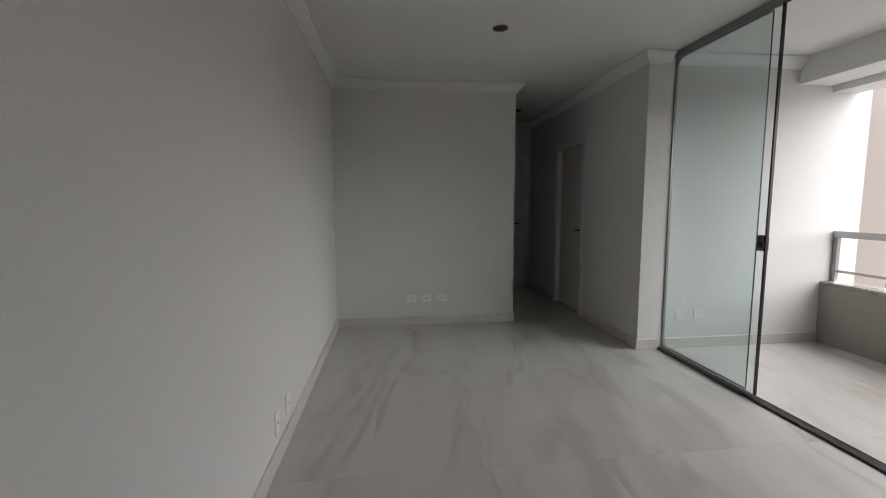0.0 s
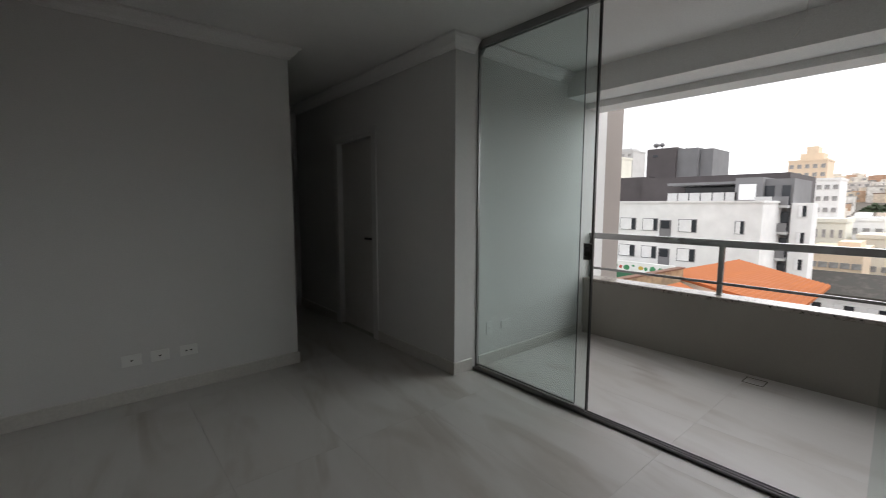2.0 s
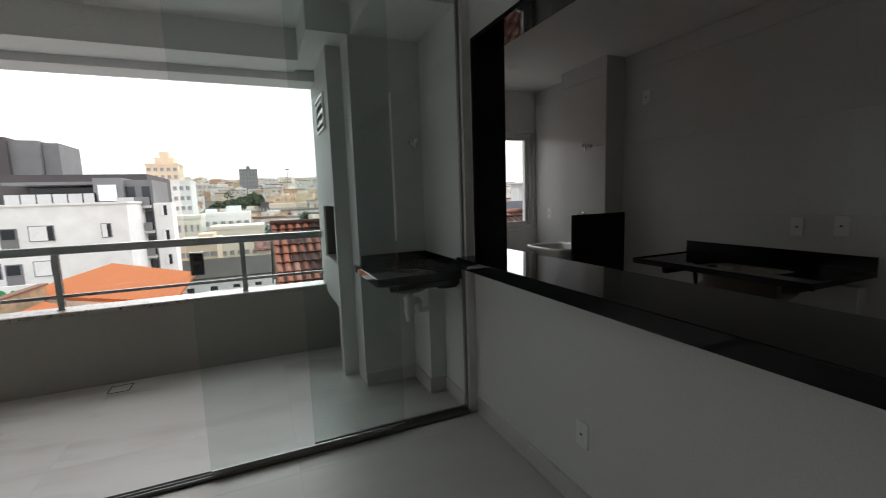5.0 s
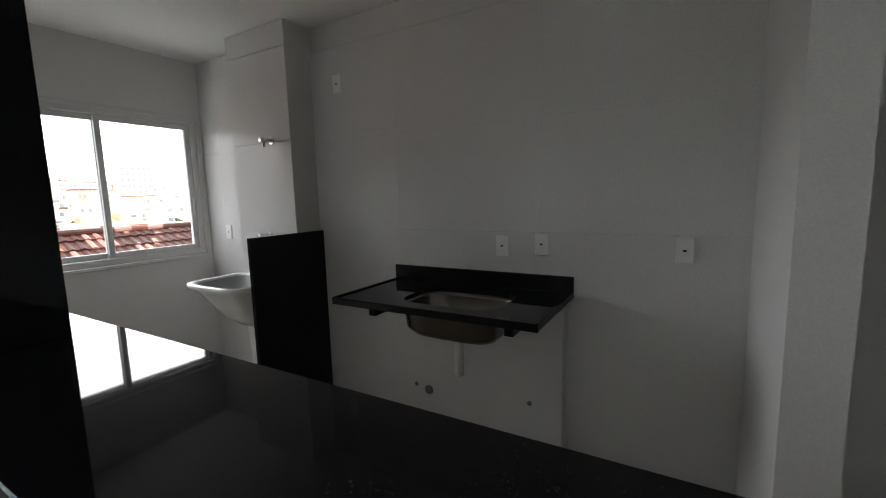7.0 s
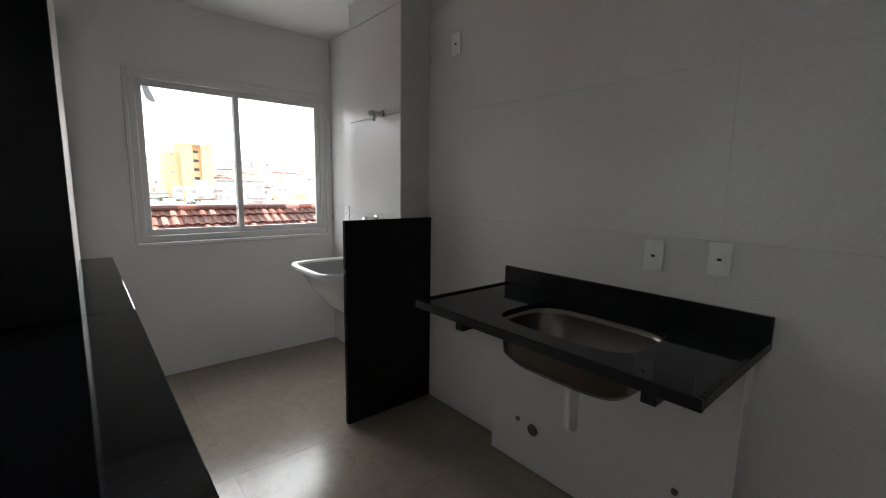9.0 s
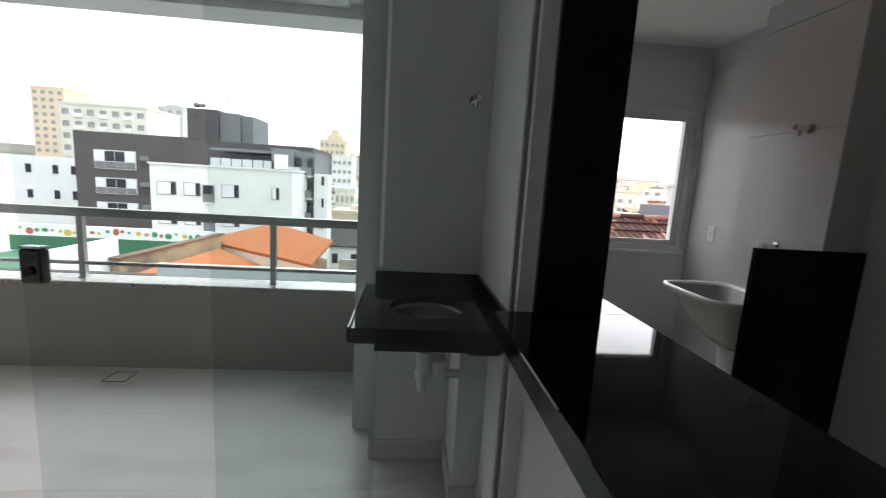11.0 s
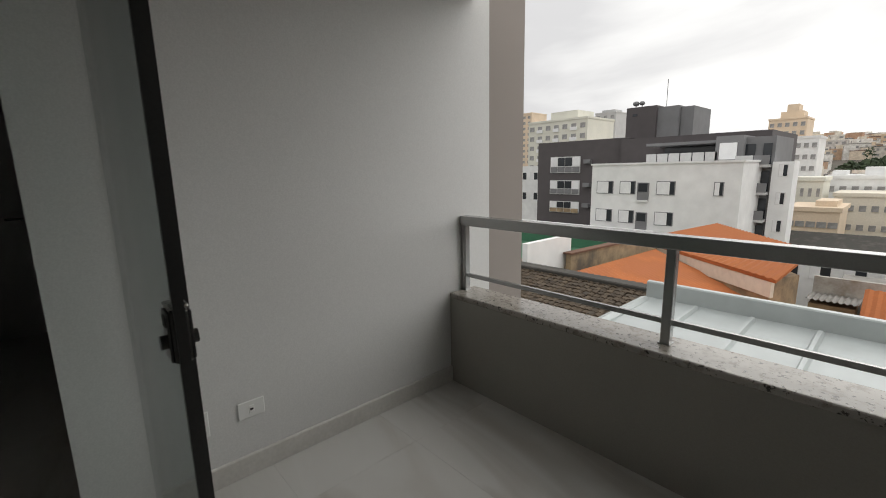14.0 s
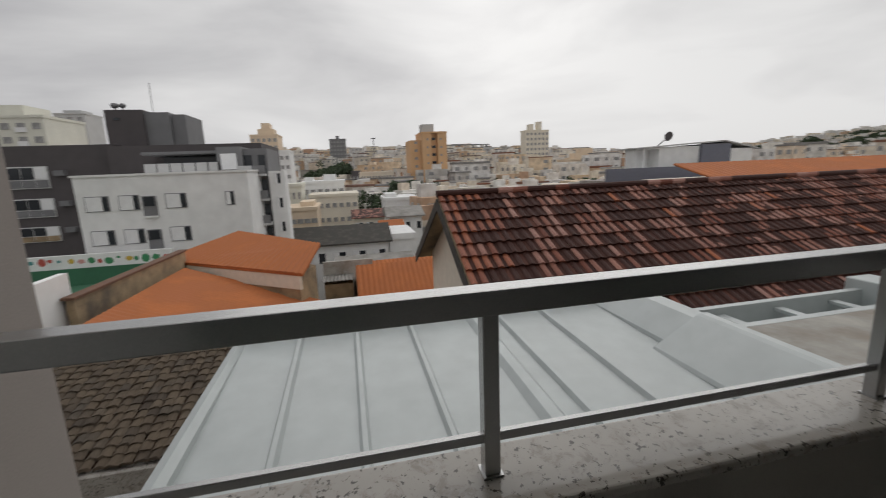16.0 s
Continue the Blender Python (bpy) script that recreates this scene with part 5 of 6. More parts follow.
tagged(boxpart("sandy_yard", (21.6, 33.0, 13.1, 22.0, -5.6, -5.55), EARTH_WALL), "sandy yard beside the court", "yard", kind="structure")


def tower(name, x, y0, y1, z0, z1, depth, mat, label, cols, rows, ww, wh, top=None, balcony=False):
    """A tall block facing the flat with a grid of windows."""
    b = thing(name, (x, (y0 + y1) / 2, z0), label, "building")
    boxpart("wall", (x, x + depth, y0, y1, z0, z1), mat, b)
    boxpart("parapet_band", (x - 0.2, x + depth + 0.2, y0 - 0.2, y1 + 0.2, z1, z1 + 0.6), mat, b)
    if top:
        for k, (u0, u1, h) in enumerate(top):
            boxpart("roof_block", (x + depth * 0.2 + k * 0.3, x + depth * 0.8 - k * 0.3, y0 + (y1 - y0) * u0, y0 + (y1 - y0) * u1, z1 + 0.6, z1 + h), mat, b)
    for i in range(cols):
        for j in range(rows):
            y = y0 + (y1 - y0) * (i + 0.5) / cols
            z = z1 - 1.8 - j * 3.0
            if balcony and i % 2:
                piece("balcony", shared("balcony", ww * 1.3, 1.0, SHUTTER, 0.5), (x, y, z - 0.8), b)
            piece("window", shared("window", ww, wh, HAZED_PANE, 0.12), (x, y, z), b)
    return b


tower("apartment_tower", 200, 146.5, 159.5, 0, 31, 14, PEACH_FACADE, "slim sand-coloured apartment tower far off", 4, 9, 1.6, 1.4)
tower("apartment_tower", 120, 68.0, 89.0, -10, 15.6, 16, PALE_GREEN, "pale green apartment block with a stepped roof", 7, 7, 1.6, 1.4, [(0.25, 0.7, 3.2)], True)
tower("apartment_tower", 220, 108.8, 120, 0, 29, 14, GREY_TOWER, "slim grey apartment tower far off", 3, 8, 1.8, 1.5, [(0.2, 0.8, 2.0)])
tower("apartment_tower", 240, 100.5, 107.0, 0, 19, 12, GREY_TOWER, "small grey block beside the tower", 2, 4, 1.6, 1.4)
tower("apartment_tower", 200, 29.5, 40.5, -6, 17.0, 14, PEACH_FACADE, "peach apartment tower with a stepped top", 5, 7, 1.2, 1.4, [(0.15, 0.75, 3.0), (0.3, 0.6, 5.5)])
tower("apartment_tower", 150, 19.6, 26.2, -12, 7.9, 12, WHITE_FACADE, "white apartment tower below the hill", 4, 6, 1.0, 1.2)
tower("apartment_tower", 350, 0.2, 12.6, 4, 25.0, 14, MID_FACADE, "grey office tower on the skyline", 5, 6, 1.4, 1.8, [(0.4, 0.6, 3.0)])
ochre = thing("apartment_tower", (160, -28, -14), "tall ochre apartment tower with a recessed window bay", "building")
for dims in ((160, 174, -34.8, -31.4, -14, 13.6), (161.6, 174, -31.4, -29.0, -14, 13.6), (160, 174, -29.0, -25.6, -14, 13.6), (162.5, 174, -25.6, -21.4, -14, 11.3)):
    boxpart("wall", dims, YELLOW_FACADE, ochre)
boxpart("parapet_band", (159.8, 174.2, -35.0, -25.4, 13.6, 14.1), YELLOW_FACADE, ochre)
boxpart("roof_tank", (163, 168, -30.7, -26.1, 14.1, 17.0), GREY_TOWER, ochre, "grey water tank housing")
for k in range(9):
    z = 11.6 - k * 2.85
    piece("window", shared("window", 1.5, 0.9, FAR_PANE, 0.12), (161.6, -30.2, z), ochre)
    piece("window", shared("window", 0.7, 0.7, HAZED_PANE, 0.1), (160, -32.6, z - 0.2), ochre)
    piece("window", shared("window", 0.7, 0.7, HAZED_PANE, 0.1), (160, -27.6, z - 0.2), ochre)
    piece("window", shared("window", 1.1, 0.9, HAZED_PANE, 0.1), (162.5, -23.6, z - 1.2), ochre)
tower("apartment_tower", 250, -120.9, -105.8, -12, 20.6, 8, CREAM_FACADE, "pale cream twin apartment tower with two roof stacks", 6, 10, 1.3, 1.5, [(0.62, 0.78, 4.2), (0.25, 0.42, 5.6)])
tower("apartment_tower", 180, -114.9, -94.1, -14, 1.9, 8, PEACH_FACADE, "sand-coloured terraced apartment block", 8, 4, 1.8, 1.5, [(0.1, 0.75, 3.2), (0.3, 0.6, 5.4)], True)
tower("apartment_tower", 150, -40.0, -35.0, -14, -0.5, 12, WHITE_FACADE, "plain white block beside the ochre tower", 2, 2, 1.0, 1.2)
tower("flat_block", 80, 8.0, 13.8, -13, -5.2, 10, PEACH_FACADE, "low beige building with a long window row", 5, 1, 1.0, 0.8, [(0.1, 0.5, 1.4)])
tower("flat_block", 95, 0.5, 10.2, -13, -3.9, 10, CREAM_FACADE, "cream building with two window rows", 7, 2, 0.8, 0.9)
tower("flat_block", 106, 3.1, 12.6, -13, -1.4, 10, WHITE_FACADE, "white stepped building behind the cream one", 6, 2, 0.9, 1.0, [(0.2, 0.5, 2.0), (0.75, 0.95, 1.4)])
tower("flat_block", 92, 11.4, 15.4, -13, -1.4, 8, PALE_GREEN, "narrow yellowish building with slit windows", 4, 1, 0.4, 1.3)
tower("flat_block", 150, -5.1, -1.6, -12, -2.3, 8, WHITE_FACADE, "small white block with dark windows", 3, 3, 0.8, 1.0)
tower("flat_block", 155, -2.0, 0.4, -12, 0.5, 8, DARK_FACADE, "narrow dark grey block", 2, 3, 0.6, 1.0)
tower("flat_block", 190, -18.2, -3.5, -12, -0.2, 12, CREAM_FACADE, "long cream housing block on the slope", 12, 3, 0.7, 1.1)
tower("flat_block", 260, -21.5, -12.0, -8, 5.8, 12, PEACH_FACADE, "peach housing block with a stepped roof", 6, 3, 0.9, 1.2, [(0.1, 0.4, 1.8)])
tower("flat_block", 262, -31.0, -23.0, -8, 7.0, 12, PEACH_FACADE, "peach housing block beside its twin", 5, 3, 0.9, 1.2)
tower("flat_block", 85, -10.6, -4.3, -13, -4.7, 9, WHITE_FACADE, "low white building with a flat roof", 4, 1, 1.0, 0.7, [(0.6, 0.95, 1.3)])
tower("flat_block", 46, -3.6, -1.1, -12, -5.7, 6, WHITE_FACADE, "small white flat-roofed annex", 2, 1, 0.6, 0.6)
tower("arena", 350, -123, -23, -5, 15.5, 60, GREY_TOWER, "long low grey arena with a flat roof", 20, 2, 3.0, 1.6)
arena = bpy.data.objects["arena"]
boxpart("roof_truss", (352, 354, -118, -45, 18.2, 18.9), MID_FACADE, arena)
for y in range(-116, -44, 12):
    boxpart("roof_strut", (352.3, 353.7, y, y + 0.8, 16.1, 18.2), MID_FACADE, arena)
mast = thing("mast", (330, -19.6, 3), "tall thin floodlight mast on the hill", "mast")
tubepart("pole", [((330, -19.6, 2), (330, -19.6, 24))], 0.3, MID_FACADE, mast, seg=6)
boxpart("lamp_head", (329.5, 330.5, -21.2, -18.0, 23.4, 24.2), MID_FACADE, mast)


def house(x, y, w, d, z0, wall_top, ridge, wall_mat, roof_mat, label, windows=3, turn=0.0):
    """A low house with a pitched roof; its front faces the flat."""
    b = thing("town_house", (x, y, z0), label, "house", "town houses")
    b.rotation_euler = (0, 0, radians(turn))
    boxpart("wall", (x, x + d, y - w / 2, y + w / 2, z0, wall_top), wall_mat, b)
    bm = bmesh.new()
    prism(bm, [(x - 0.5, wall_top - 0.1), (x + d / 2, ridge), (x + d + 0.5, wall_top - 0.1), (x + d + 0.5, wall_top - 0.25), (x - 0.5, wall_top - 0.25)], 1, y - w / 2 - 0.4, y + w / 2 + 0.4)
    part("roof", bm, roof_mat, b)
    if roof_mat is ORANGE:
        y0, y1 = y - w / 2 - 0.4, y + w / 2 + 0.4
        roof_plane("roof_tiles", [(x - 0.52, y0, wall_top - 0.07), (x - 0.52, y1, wall_top - 0.07), (x + d / 2, y1, ridge + 0.03), (x + d / 2, y0, ridge + 0.03)], ORANGE, b, int(w / 0.22), 0.05)
    for k in range(windows):
        add_window(b, x, y - w / 2 + w * (k + 0.5) / windows, wall_top - 1.5, 1.3, 1.1, ALU_WHITE, 0.5)
    return b


house(45, 3.9, 9.6, 7, -11.2, -5.4, -4.2, WHITE_FACADE, SLATE, "long white house with a dark sheet roof", 5)
house(38, 0.8, 6, 5, -11.2, -6.6, -5.9, EARTH_WALL, CONCRETE, "stained low house with a grey roof", 2, 0)
house(62, -5.0, 4.6, 6, -12, -5.0, -4.0, WHITE_FACADE, CONCRETE, "white house under a grey hipped roof", 3)
house(55, -2.4, 2.4, 4, -12, -5.8, -5.0, CREAM_FACADE, ORANGE, "small cream house with an orange roof", 1)
house(74, -0.6, 5, 6, -12, -6.2, -5.2, CREAM_FACADE, CLAY_FIELD, "cream house with a brown tile roof", 3)
house(24, 0.0, 4.4, 3.4, -10.7, -4.8, -3.6, CREAM_FACADE, ORANGE, "small cream house with an orange tile roof", 1)
house(28, -1.2, 4.5, 4, -10.8, -5.2, -4.3, CREAM_FACADE, ORANGE, "low cream house with an orange roof", 2, 5)
house(58, 14, 6, 7, -12, -6.4, -5.2, CREAM_FACADE, ORANGE, "cream house behind the dark block", 2, 5)

shed = thing("corrugated_shed", (27, 3.5, -10.8), "low shed with a grey corrugated roof and stained wall", "shed")
boxpart("wall", (26.2, 27.9, 2.8, 4.3, -10.8, -4.6), EARTH_WALL, shed)
corrugated("roof", 26.0, 28.0, 2.7, 4.4, -4.37, -4.52, CONCRETE, shed, step=0.2, amp=0.04)
boxpart("back_wall", (28.02, 28.25, 1.6, 4.4, -10.8, -3.75), PARAPET_GREY, shed, "stained grey plaster wall")

wh = thing("white_villa", (47, -36, -10.5), "white villa with a dark grey-blue end wall", "house")
bm = bmesh.new()
block(bm, 45, 48.5, -36.6, -31.3, -10.5, 2.6)
block(bm, 46.6, 48.5, -31.3, -29.6, -10.5, 2.6)
block(bm, 45, 46.6, -31.3, -29.4, 2.35, 2.6)
block(bm, 45, 46.6, -31.3, -29.4, -10.5, 0.35)
block(bm, 45.05, 45.25, -29.65, -29.45, 0.3, 2.4)
part("wall", bm, WHITE_FACADE, wh)
boxpart("dark_wing", (44.7, 48.5, -40.6, -36.6, -10.5, 2.75), BLUE_TOWER, wh, "dark grey-blue rendered wing")
boxpart("end_wing", (45, 48.5, -44.0, -40.6, -10.5, 2.2), WHITE_FACADE, wh)
boxpart("low_wall", (42.8, 43.2, -36.5, -23.5, -10.5, 0.45), BLUE_TOWER, wh, "dark rendered terrace wall")
bm = bmesh.new()
prism(bm, [(-29.2, 2.6), (-39.9, 3.15), (-44.6, 2.2), (-44.6, 2.08), (-39.9, 3.0), (-29.2, 2.48)], 0, 44.75, 48.8)
part("roof", bm, GREY_TOWER, wh)
dish = thing("roof_dish", (47, -33.6, 2.9), "small dark dish on the villa roof", "dish")
tubepart("pole", [((47, -32.6, 2.7), (47, -33.6, 3.4))], 0.06, DARK_FACADE, dish, seg=8)
bm = bmesh.new()
bmesh.ops.create_cone(bm, cap_ends=True, segments=16, radius1=0.55, radius2=0.3, depth=0.35, matrix=Matrix.Translation((46.9, -33.9, 3.85)) @ Matrix.Rotation(radians(75), 4, "Y"))
part("reflector", bm, DARK_FACADE, dish)
farroof = thing("long_orange_roof", (31, -33, -10.5), "long low orange tile roof beyond the tiled house", "house")
boxpart("wall", (31, 40, -60, -25.5, -10.5, -0.6), CREAM_FACADE, farroof)
roof_plane("roof", [(30.4, -25, -0.5), (30.4, -61, -0.5), (35.5, -61, 0.85), (35.5, -25, 0.85)], ORANGE, farroof, 60)

# hillside town: too many houses to count
rng = random.Random(11)
wv, wf, rv, rf, pv, pf = [], [], [], [], [], []
CUBE = ((0, 1, 2, 3), (7, 6, 5, 4), (0, 4, 5, 1), (1, 5, 6, 2), (2, 6, 7, 3), (3, 7, 4, 0))


def add_box(vs, fs, x, y, z0, z1, hx, hy, a):
    n = len(vs)
    c, s = math.cos(a), math.sin(a)
    for z in (z0, z1):
        for u, v in ((-hx, -hy), (hx, -hy), (hx, hy), (-hx, hy)):
            vs.append((x + u * c - v * s, y + u * s + v * c, z))
    fs.extend(tuple(i + n for i in f) for f in CUBE)


for k in range(6800):
    az = radians(rng.uniform(-62, 36))
    d = 66 + 480 * rng.random() ** 0.85
    x, y = 4 + d * math.cos(az), 1 + d * math.sin(az)
    if math.degrees(az) > 8 and d < 110:
        continue
    lean = (y - 2) / max(x - 4, 1)
    if 215 < d < 340 and -0.025 < lean < 0.115:
        continue
    if -0.13 < lean < 0.17 and d < 125:
        continue
    g = ground_z(x, y)
    big = rng.random() < 0.22 and d > 150
    hx, hy = rng.uniform(1.8, 3.6), rng.uniform(1.9, 4.0)
    h = rng.uniform(3.5, 8.5) * (1.7 if big else 1)
    if big:
        hy *= 1.7
    if -0.13 < lean < 0.17 and d < 215:
        h = min(h, 1.0 - 0.02 * d - g)
        if h < 2:
            continue
    a = rng.uniform(-0.6, 0.6)
    add_box(wv, wf, x, y, g - 6, g + h, hx, hy, a)
    if rng.random() < 0.42:
        add_box(rv, rf, x, y, g + h, g + h + rng.uniform(0.25, 0.7), hx + 0.25, hy + 0.25, a)
    elif rng.random() < 0.5:
        add_box(wv, wf, x + rng.uniform(-1, 1), y + rng.uniform(-1, 1), g + h, g + h + rng.uniform(1.0, 2.6), hx * 0.4, hy * 0.45, a)
    if d < 420:
        c, s = math.cos(a), math.sin(a)
        n = max(2, int(hy / 1.5))
        for row in range(max(1, int(h / 3))):
            for i in range(n):
                if rng.random() < 0.2:
                    continue
                v = -hy + 2 * hy * (i + 0.5) / n
                wide = rng.uniform(0.4, 0.95)
                add_box(pv, pf, x - hx * c - v * s, y - hx * s + v * c, g + h - 2.2 - row * 2.9, g + h - 1.0 - row * 2.9, 0.12, wide, a)
            for i in range(2):
                u, flank = -hx + hx * (i + 0.5), -hy if rng.random() < 0.5 else hy
                add_box(pv, pf, x + u * c - flank * s, y + u * s + flank * c, g + h - 2.2 - row * 2.9, g + h - 1.0 - row * 2.9, 0.5, 0.12, a)
for k in range(700):
    az, d = radians(rng.uniform(-63, -40)), rng.uniform(560, 1750)
    x, y = 4 + d * math.cos(az), 1 + d * math.sin(az)
    g, a = ground_z(x, y), rng.uniform(-0.8, 0.8)
    hx, hy, h = rng.uniform(4, 8), rng.uniform(4, 10), rng.uniform(5, 12)
    add_box(wv, wf, x, y, g - 8, g + h, hx, hy, a)
for nm, vs, fs, mt, lab in (("hillside_houses", wv, wf, HOUSES, "crowded white and cream houses on the far hillside"), ("hillside_roofs", rv, rf, ROOFS, "clay and concrete roofs on the far hillside"), ("hillside_windows", pv, pf, HAZED_PANE, "windows of the far hillside houses, coloured paler for haze")):
    me = bpy.data.meshes.new(nm)
    me.from_pydata(vs, [], fs)
    me.materials.append(mt)
    tagged(new(nm, me), lab, "houses", kind="stuff")

# far tree clumps
lv, lf = [], []


def leaves(cx, cy, cz, rx, ry, rz, count, size):
    for _ in range(count):
        a, b, r = rng.uniform(0, 2 * math.pi), rng.uniform(-0.4, 1.5), rng.random() ** 0.4
        p = Vector((cx + rx * r * math.cos(a) * math.cos(b), cy + ry * r * math.sin(a) * math.cos(b), cz + rz * r * math.sin(b)))
        u = Vector((rng.gauss(0, 1), rng.gauss(0, 1), rng.gauss(0, 1))).normalized()
        v = u.orthogonal().normalized()
        s = size * rng.uniform(0.5, 1.2)
        n = len(lv)
        lv.extend((p - u * s - v * s * 0.6, p + u * s - v * s * 0.5, p + u * s * 0.4 + v * s, p - u * s * 0.7 + v * s * 0.7))
        lf.append((n, n + 1, n + 2, n + 3))


for k in range(60):
    y = rng.uniform(0, 28)
    leaves(300 + rng.uniform(-8, 8), y, 2.2 - 5.8 * y / 28 - rng.uniform(0, 2.5), 6, 3.2, 4.6, 150, 0.9)
for k in range(16):
    leaves(140 + rng.uniform(-5, 5), rng.uniform(-19.5, -10.5), -7.2 + rng.uniform(-0.8, 0.8), 2.6, 2.4, 4.2, 150, 0.5)
for k in range(7):
    leaves(130 + rng.uniform(-5, 5), rng.uniform(-10.5, -4.5), -9.0, 2.4, 2.2, 3.2, 120, 0.5)
for cx, cy, n in ((140, -16, 6), (135, -21, 6), (150, -38, 4), (180, -75, 5), (250, -40, 5), (210, -95, 6), (150, -80, 5)):
    for k in range(n):
        x, y = cx + rng.uniform(-6, 6), cy + rng.uniform(-6, 6)
        leaves(x, y, ground_z(x, y) + 4.5, 3.5, 3.5, 4.0, 160, 0.6)
for k in range(70):
    az, d = radians(rng.uniform(-62, -44)), rng.uniform(700, 1500)
    x, y = 4 + d * math.cos(az), 1 + d * math.sin(az)
    leaves(x, y, ground_z(x, y) + 4, 16, 16, 9, 110, 2.6)
for k in range(190):
    az, d = radians(rng.uniform(-46, 4)), rng.uniform(90, 330)
    x, y = 4 + d * math.cos(az), 1 + d * math.sin(az)
    leaves(x, y, ground_z(x, y) + 4, 2.6, 2.6, 4.0, 70, 0.55)
me = bpy.data.meshes.new("distant_trees")
me.from_pydata([tuple(v) for v in lv], [], lf)
me.materials.append(LEAF)
tagged(new("distant_trees", me), "dark green tree clumps among the far houses", "trees", kind="stuff")

# ---- floor and wall tiles, roof tiles ----
TILE_MESH = {}


def tile_piece(name, parent, x0, x1, y0, y1, mat):
    w, d = round(x1 - x0, 3), round(y1 - y0, 3)
    key = (w, d, mat.name)
    if key not in TILE_MESH:
        bm = bmesh.new()
        block(bm, -w / 2, w / 2, -d / 2, d / 2, -0.012, 0.0)
        TILE_MESH[key] = mesh_of(name, bm, mat)
    piece(name, TILE_MESH[key], ((x0 + x1) / 2, (y0 + y1) / 2, 0.0), parent)


def tile_floor(name, parent, region, gx, gy, ox, oy, mat, gap=0.0006):
    rx0, rx1, ry0, ry1 = region
    i = math.floor((rx0 - ox) / gx)
    while ox + i * gx < rx1:
        a, b = max(rx0, ox + i * gx), min(rx1, ox + (i + 1) * gx)
        j = math.floor((ry0 - oy) / gy)
        while oy + j * gy < ry1:
            c, d = max(ry0, oy + j * gy), min(ry1, oy + (j + 1) * gy)
            if b - a > 0.01 and d - c > 0.01:
                tile_piece(name, parent, a + gap, b - gap, c + gap, d - gap, mat)
            j += 1
        i += 1


for region in ((XW, 2.668, YC, YB), (XH0, XH1, YB, 6.9), (2.742, XP, YS, YN), (XW, 0.70, -2.2, YC)):
    tile_floor("floor_tile", floor, region, 0.605, 1.21, 3.148, 2.165, PORCELAIN)
tile_floor("kitchen_floor_tile", floor, (0.70, KX1, YK, YC - 0.002), 0.6, 0.6, KX0, YK, KFLOOR)

# kitchen wall tiles
bm = bmesh.new()
block(bm, -0.4497, 0.4497, -0.004, 0.004, -0.2937, 0.2937)
WALL_TILE = mesh_of("wall_tile", bm, KTILE)
rows_z = (0.294, 0.882, 1.470, 2.058)
x = KX0
while x < KX1 - 0.05:
    w = min(0.9, KX1 - x)
    for z in rows_z + (2.43,):
        h = 0.2933 if z < 2.4 else 0.077
        if w > 0.89 and z < 2.4:
            piece("wall_tile", WALL_TILE, (x + 0.45, YK - 0.004, z), wall_kitchen)
        else:
            bm = bmesh.new()
            block(bm, x + 0.0007, x + w - 0.0007, YK - 0.008, YK, z - h, z + h)
            part("wall_tile", bm, KTILE, wall_kitchen)
    x += 0.9
for z in rows_z + (2.43,):
    h = 0.2925 if z < 2.4 else 0.076
    bm = bmesh.new()
    block(bm, 3.3355, 3.9295, -1.7978, -1.790, z - h, z + h)
    part("wall_tile", bm, KTILE, wall_kitchen)

# clay tiles of the large roof
slope = math.atan2(RZ1 - RZ0, RX1 - RX0)
span = math.hypot(RX1 - RX0, RZ1 - RZ0)
COURSE, WIDE = 0.37, 0.205


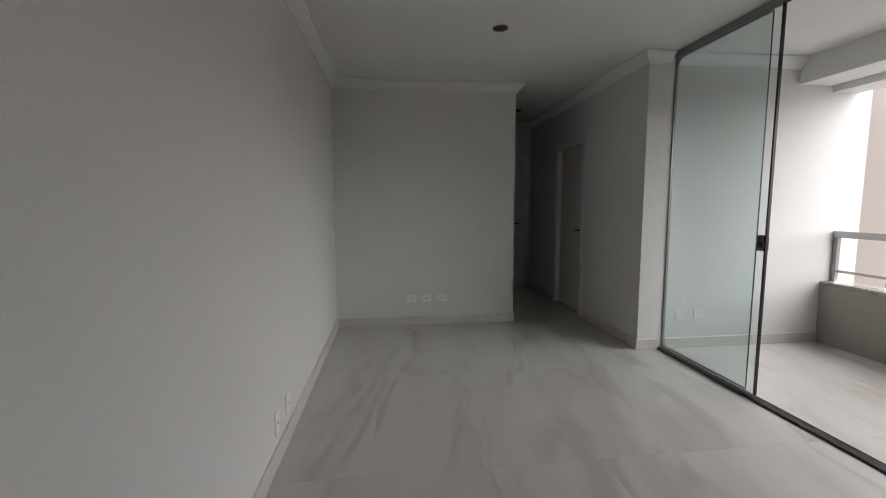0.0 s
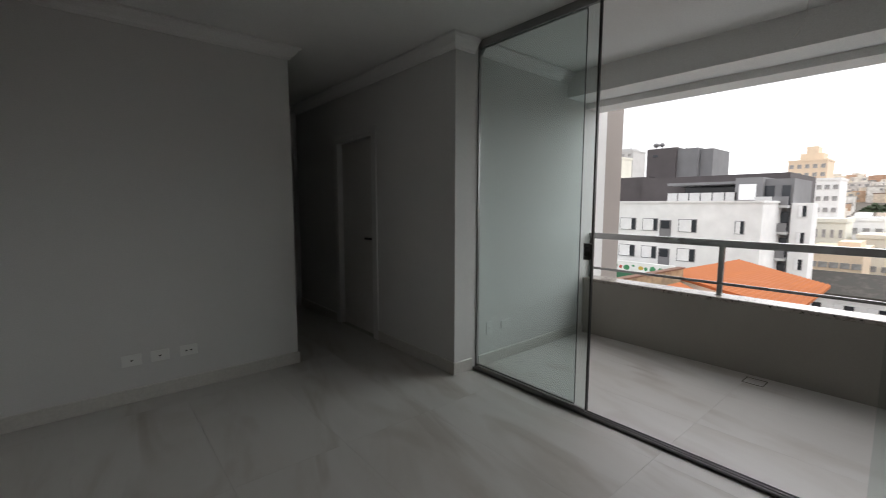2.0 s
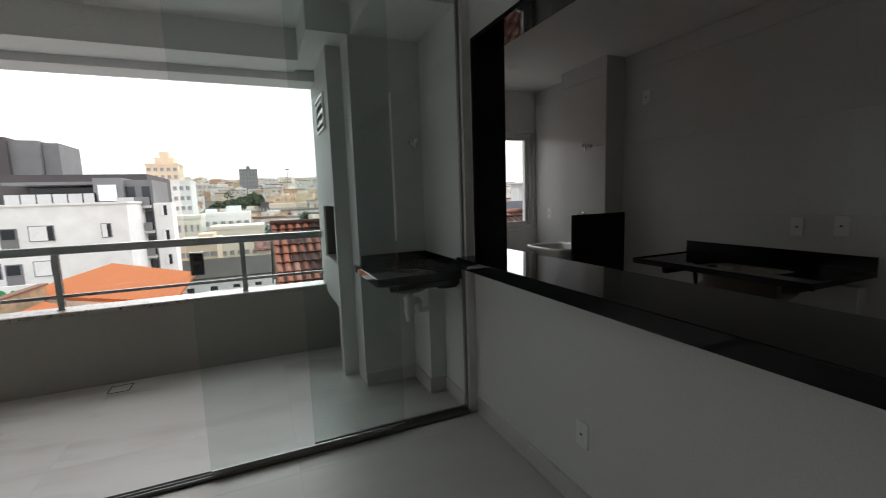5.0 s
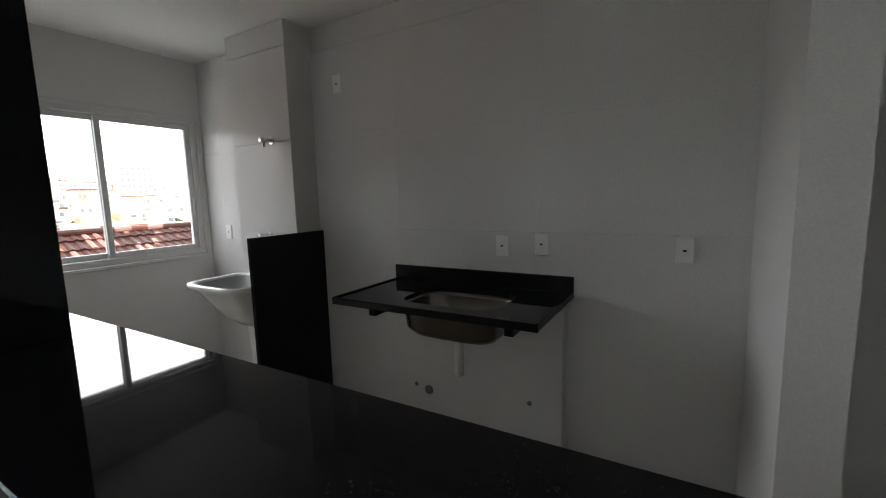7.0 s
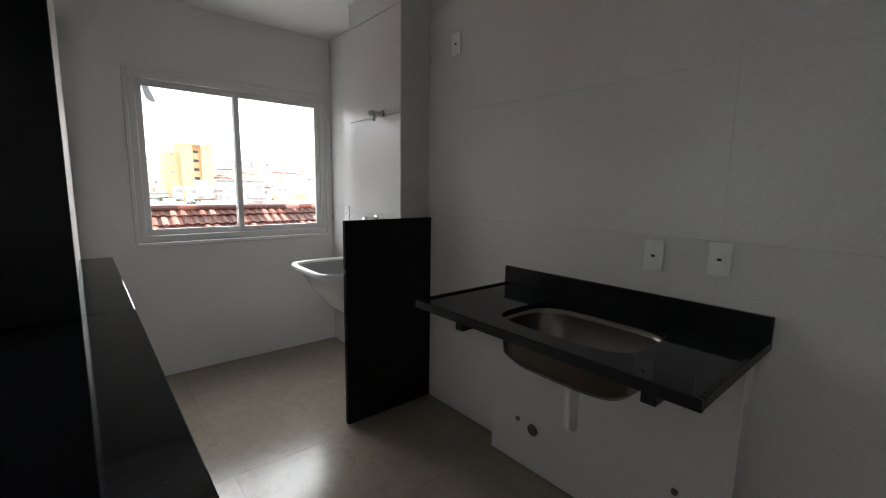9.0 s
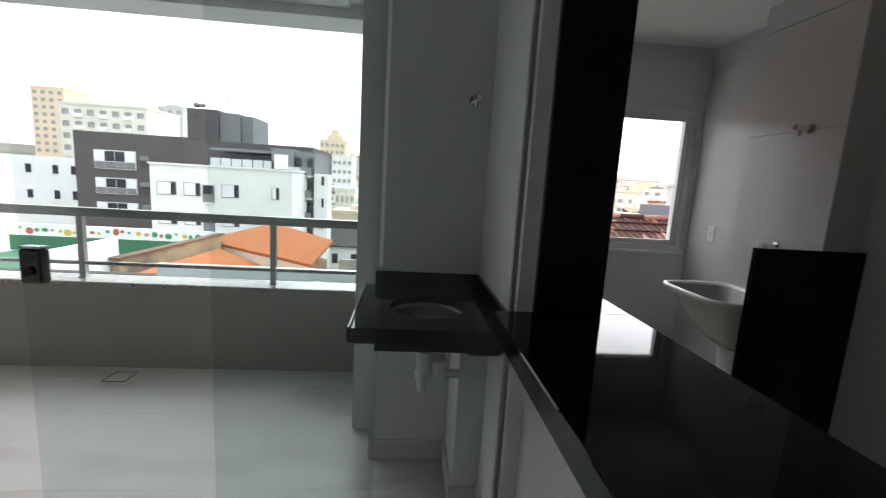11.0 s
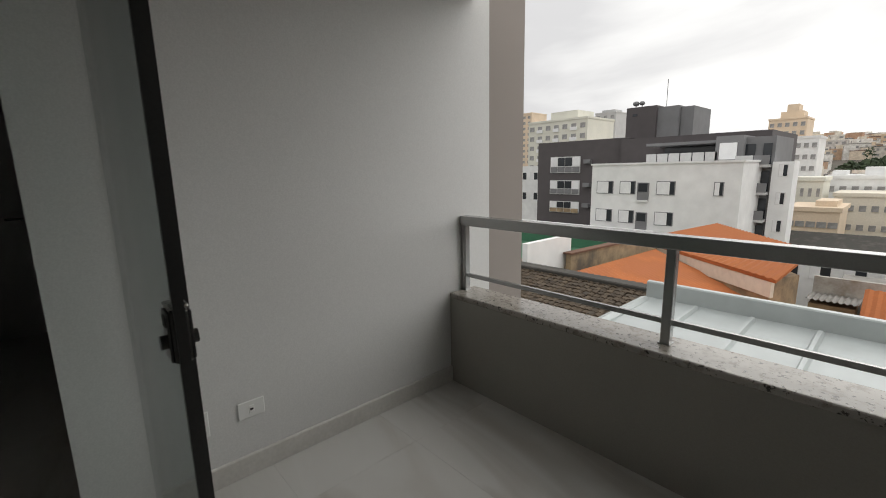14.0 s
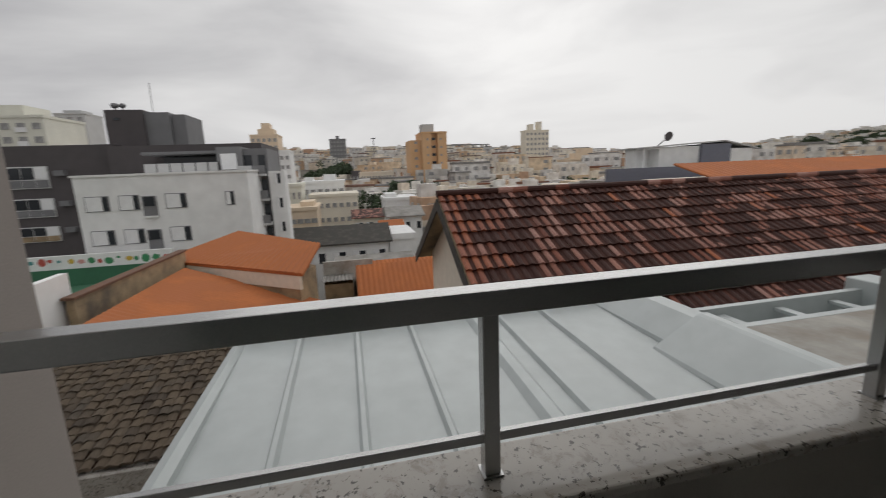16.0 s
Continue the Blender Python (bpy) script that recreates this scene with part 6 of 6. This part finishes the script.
def clay_tile():
    """One interlocking tile: a flat pan with a raised roll, lower end at the origin."""
    rows = []
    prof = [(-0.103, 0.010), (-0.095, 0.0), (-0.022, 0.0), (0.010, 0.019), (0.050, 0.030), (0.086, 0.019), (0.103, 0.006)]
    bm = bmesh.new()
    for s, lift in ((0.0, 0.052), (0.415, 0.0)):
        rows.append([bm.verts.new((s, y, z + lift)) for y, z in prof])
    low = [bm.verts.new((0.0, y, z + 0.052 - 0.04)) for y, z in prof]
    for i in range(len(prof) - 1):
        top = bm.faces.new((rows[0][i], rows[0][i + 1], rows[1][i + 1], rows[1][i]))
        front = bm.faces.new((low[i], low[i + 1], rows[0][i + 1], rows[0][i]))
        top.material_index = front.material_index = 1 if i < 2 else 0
    return bm


ROOF_TILE = mesh_of("roof_tile", clay_tile(), CLAY)
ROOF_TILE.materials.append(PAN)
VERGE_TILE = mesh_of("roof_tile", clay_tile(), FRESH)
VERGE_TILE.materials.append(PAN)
rest_v, rest_f = [], []
proto = clay_tile()
pv_ = [v.co.copy() for v in proto.verts]
proto.verts.index_update()
pf_ = [tuple(v.index for v in f.verts) for f in proto.faces]
pm_ = [f.material_index for f in proto.faces]
proto.free()
rng = random.Random(3)
count = 0
turn = Euler((0, -slope, 0))
courses = int(span / COURSE)
for j in range(int((RY0 - RY1) / WIDE)):
    for i in range(courses + 1):
        s = i * COURSE
        x, z = RX0 + s * math.cos(slope), RZ0 + s * math.sin(slope)
        y = RY0 - 0.13 - j * WIDE
        jig = rng.uniform(-0.006, 0.006)
        if j < 27 and count < 300:
            ob = piece("roof_tile", VERGE_TILE if j < 2 or (j < 5 and i % 3 == 1) else ROOF_TILE, (x, y + jig, z), tiled, turn)
            count += 1
        else:
            m = Matrix.Translation((x, y + jig, z)) @ turn.to_matrix().to_4x4()
            n = len(rest_v)
            rest_v.extend(tuple(m @ v) for v in pv_)
            rest_f.extend(tuple(k + n for k in f) for f in pf_)
me = bpy.data.meshes.new("roof_tile_field")
me.from_pydata([tuple(Vector(v) - BASE[tiled]) for v in rest_v], [], rest_f)
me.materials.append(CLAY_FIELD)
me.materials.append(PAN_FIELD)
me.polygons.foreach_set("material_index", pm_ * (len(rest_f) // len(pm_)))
field = new("roof_tile_field", me)
field.parent = tiled
tagged(field, "rows of dark weathered clay tiles", kind="stuff")
bm = bmesh.new()
tube(bm, (0, 0.02, 0.01), (0, -0.38, 0.02), 0.085, 10, 0.075)
CAP = mesh_of("ridge_cap", bm, CLAY)
for k in range(int((RY0 - RY1) / 0.36)):
    piece("ridge_cap", CAP, (RX1, RY0 - 0.02 - k * 0.36, RZ1 + 0.04), tiled)
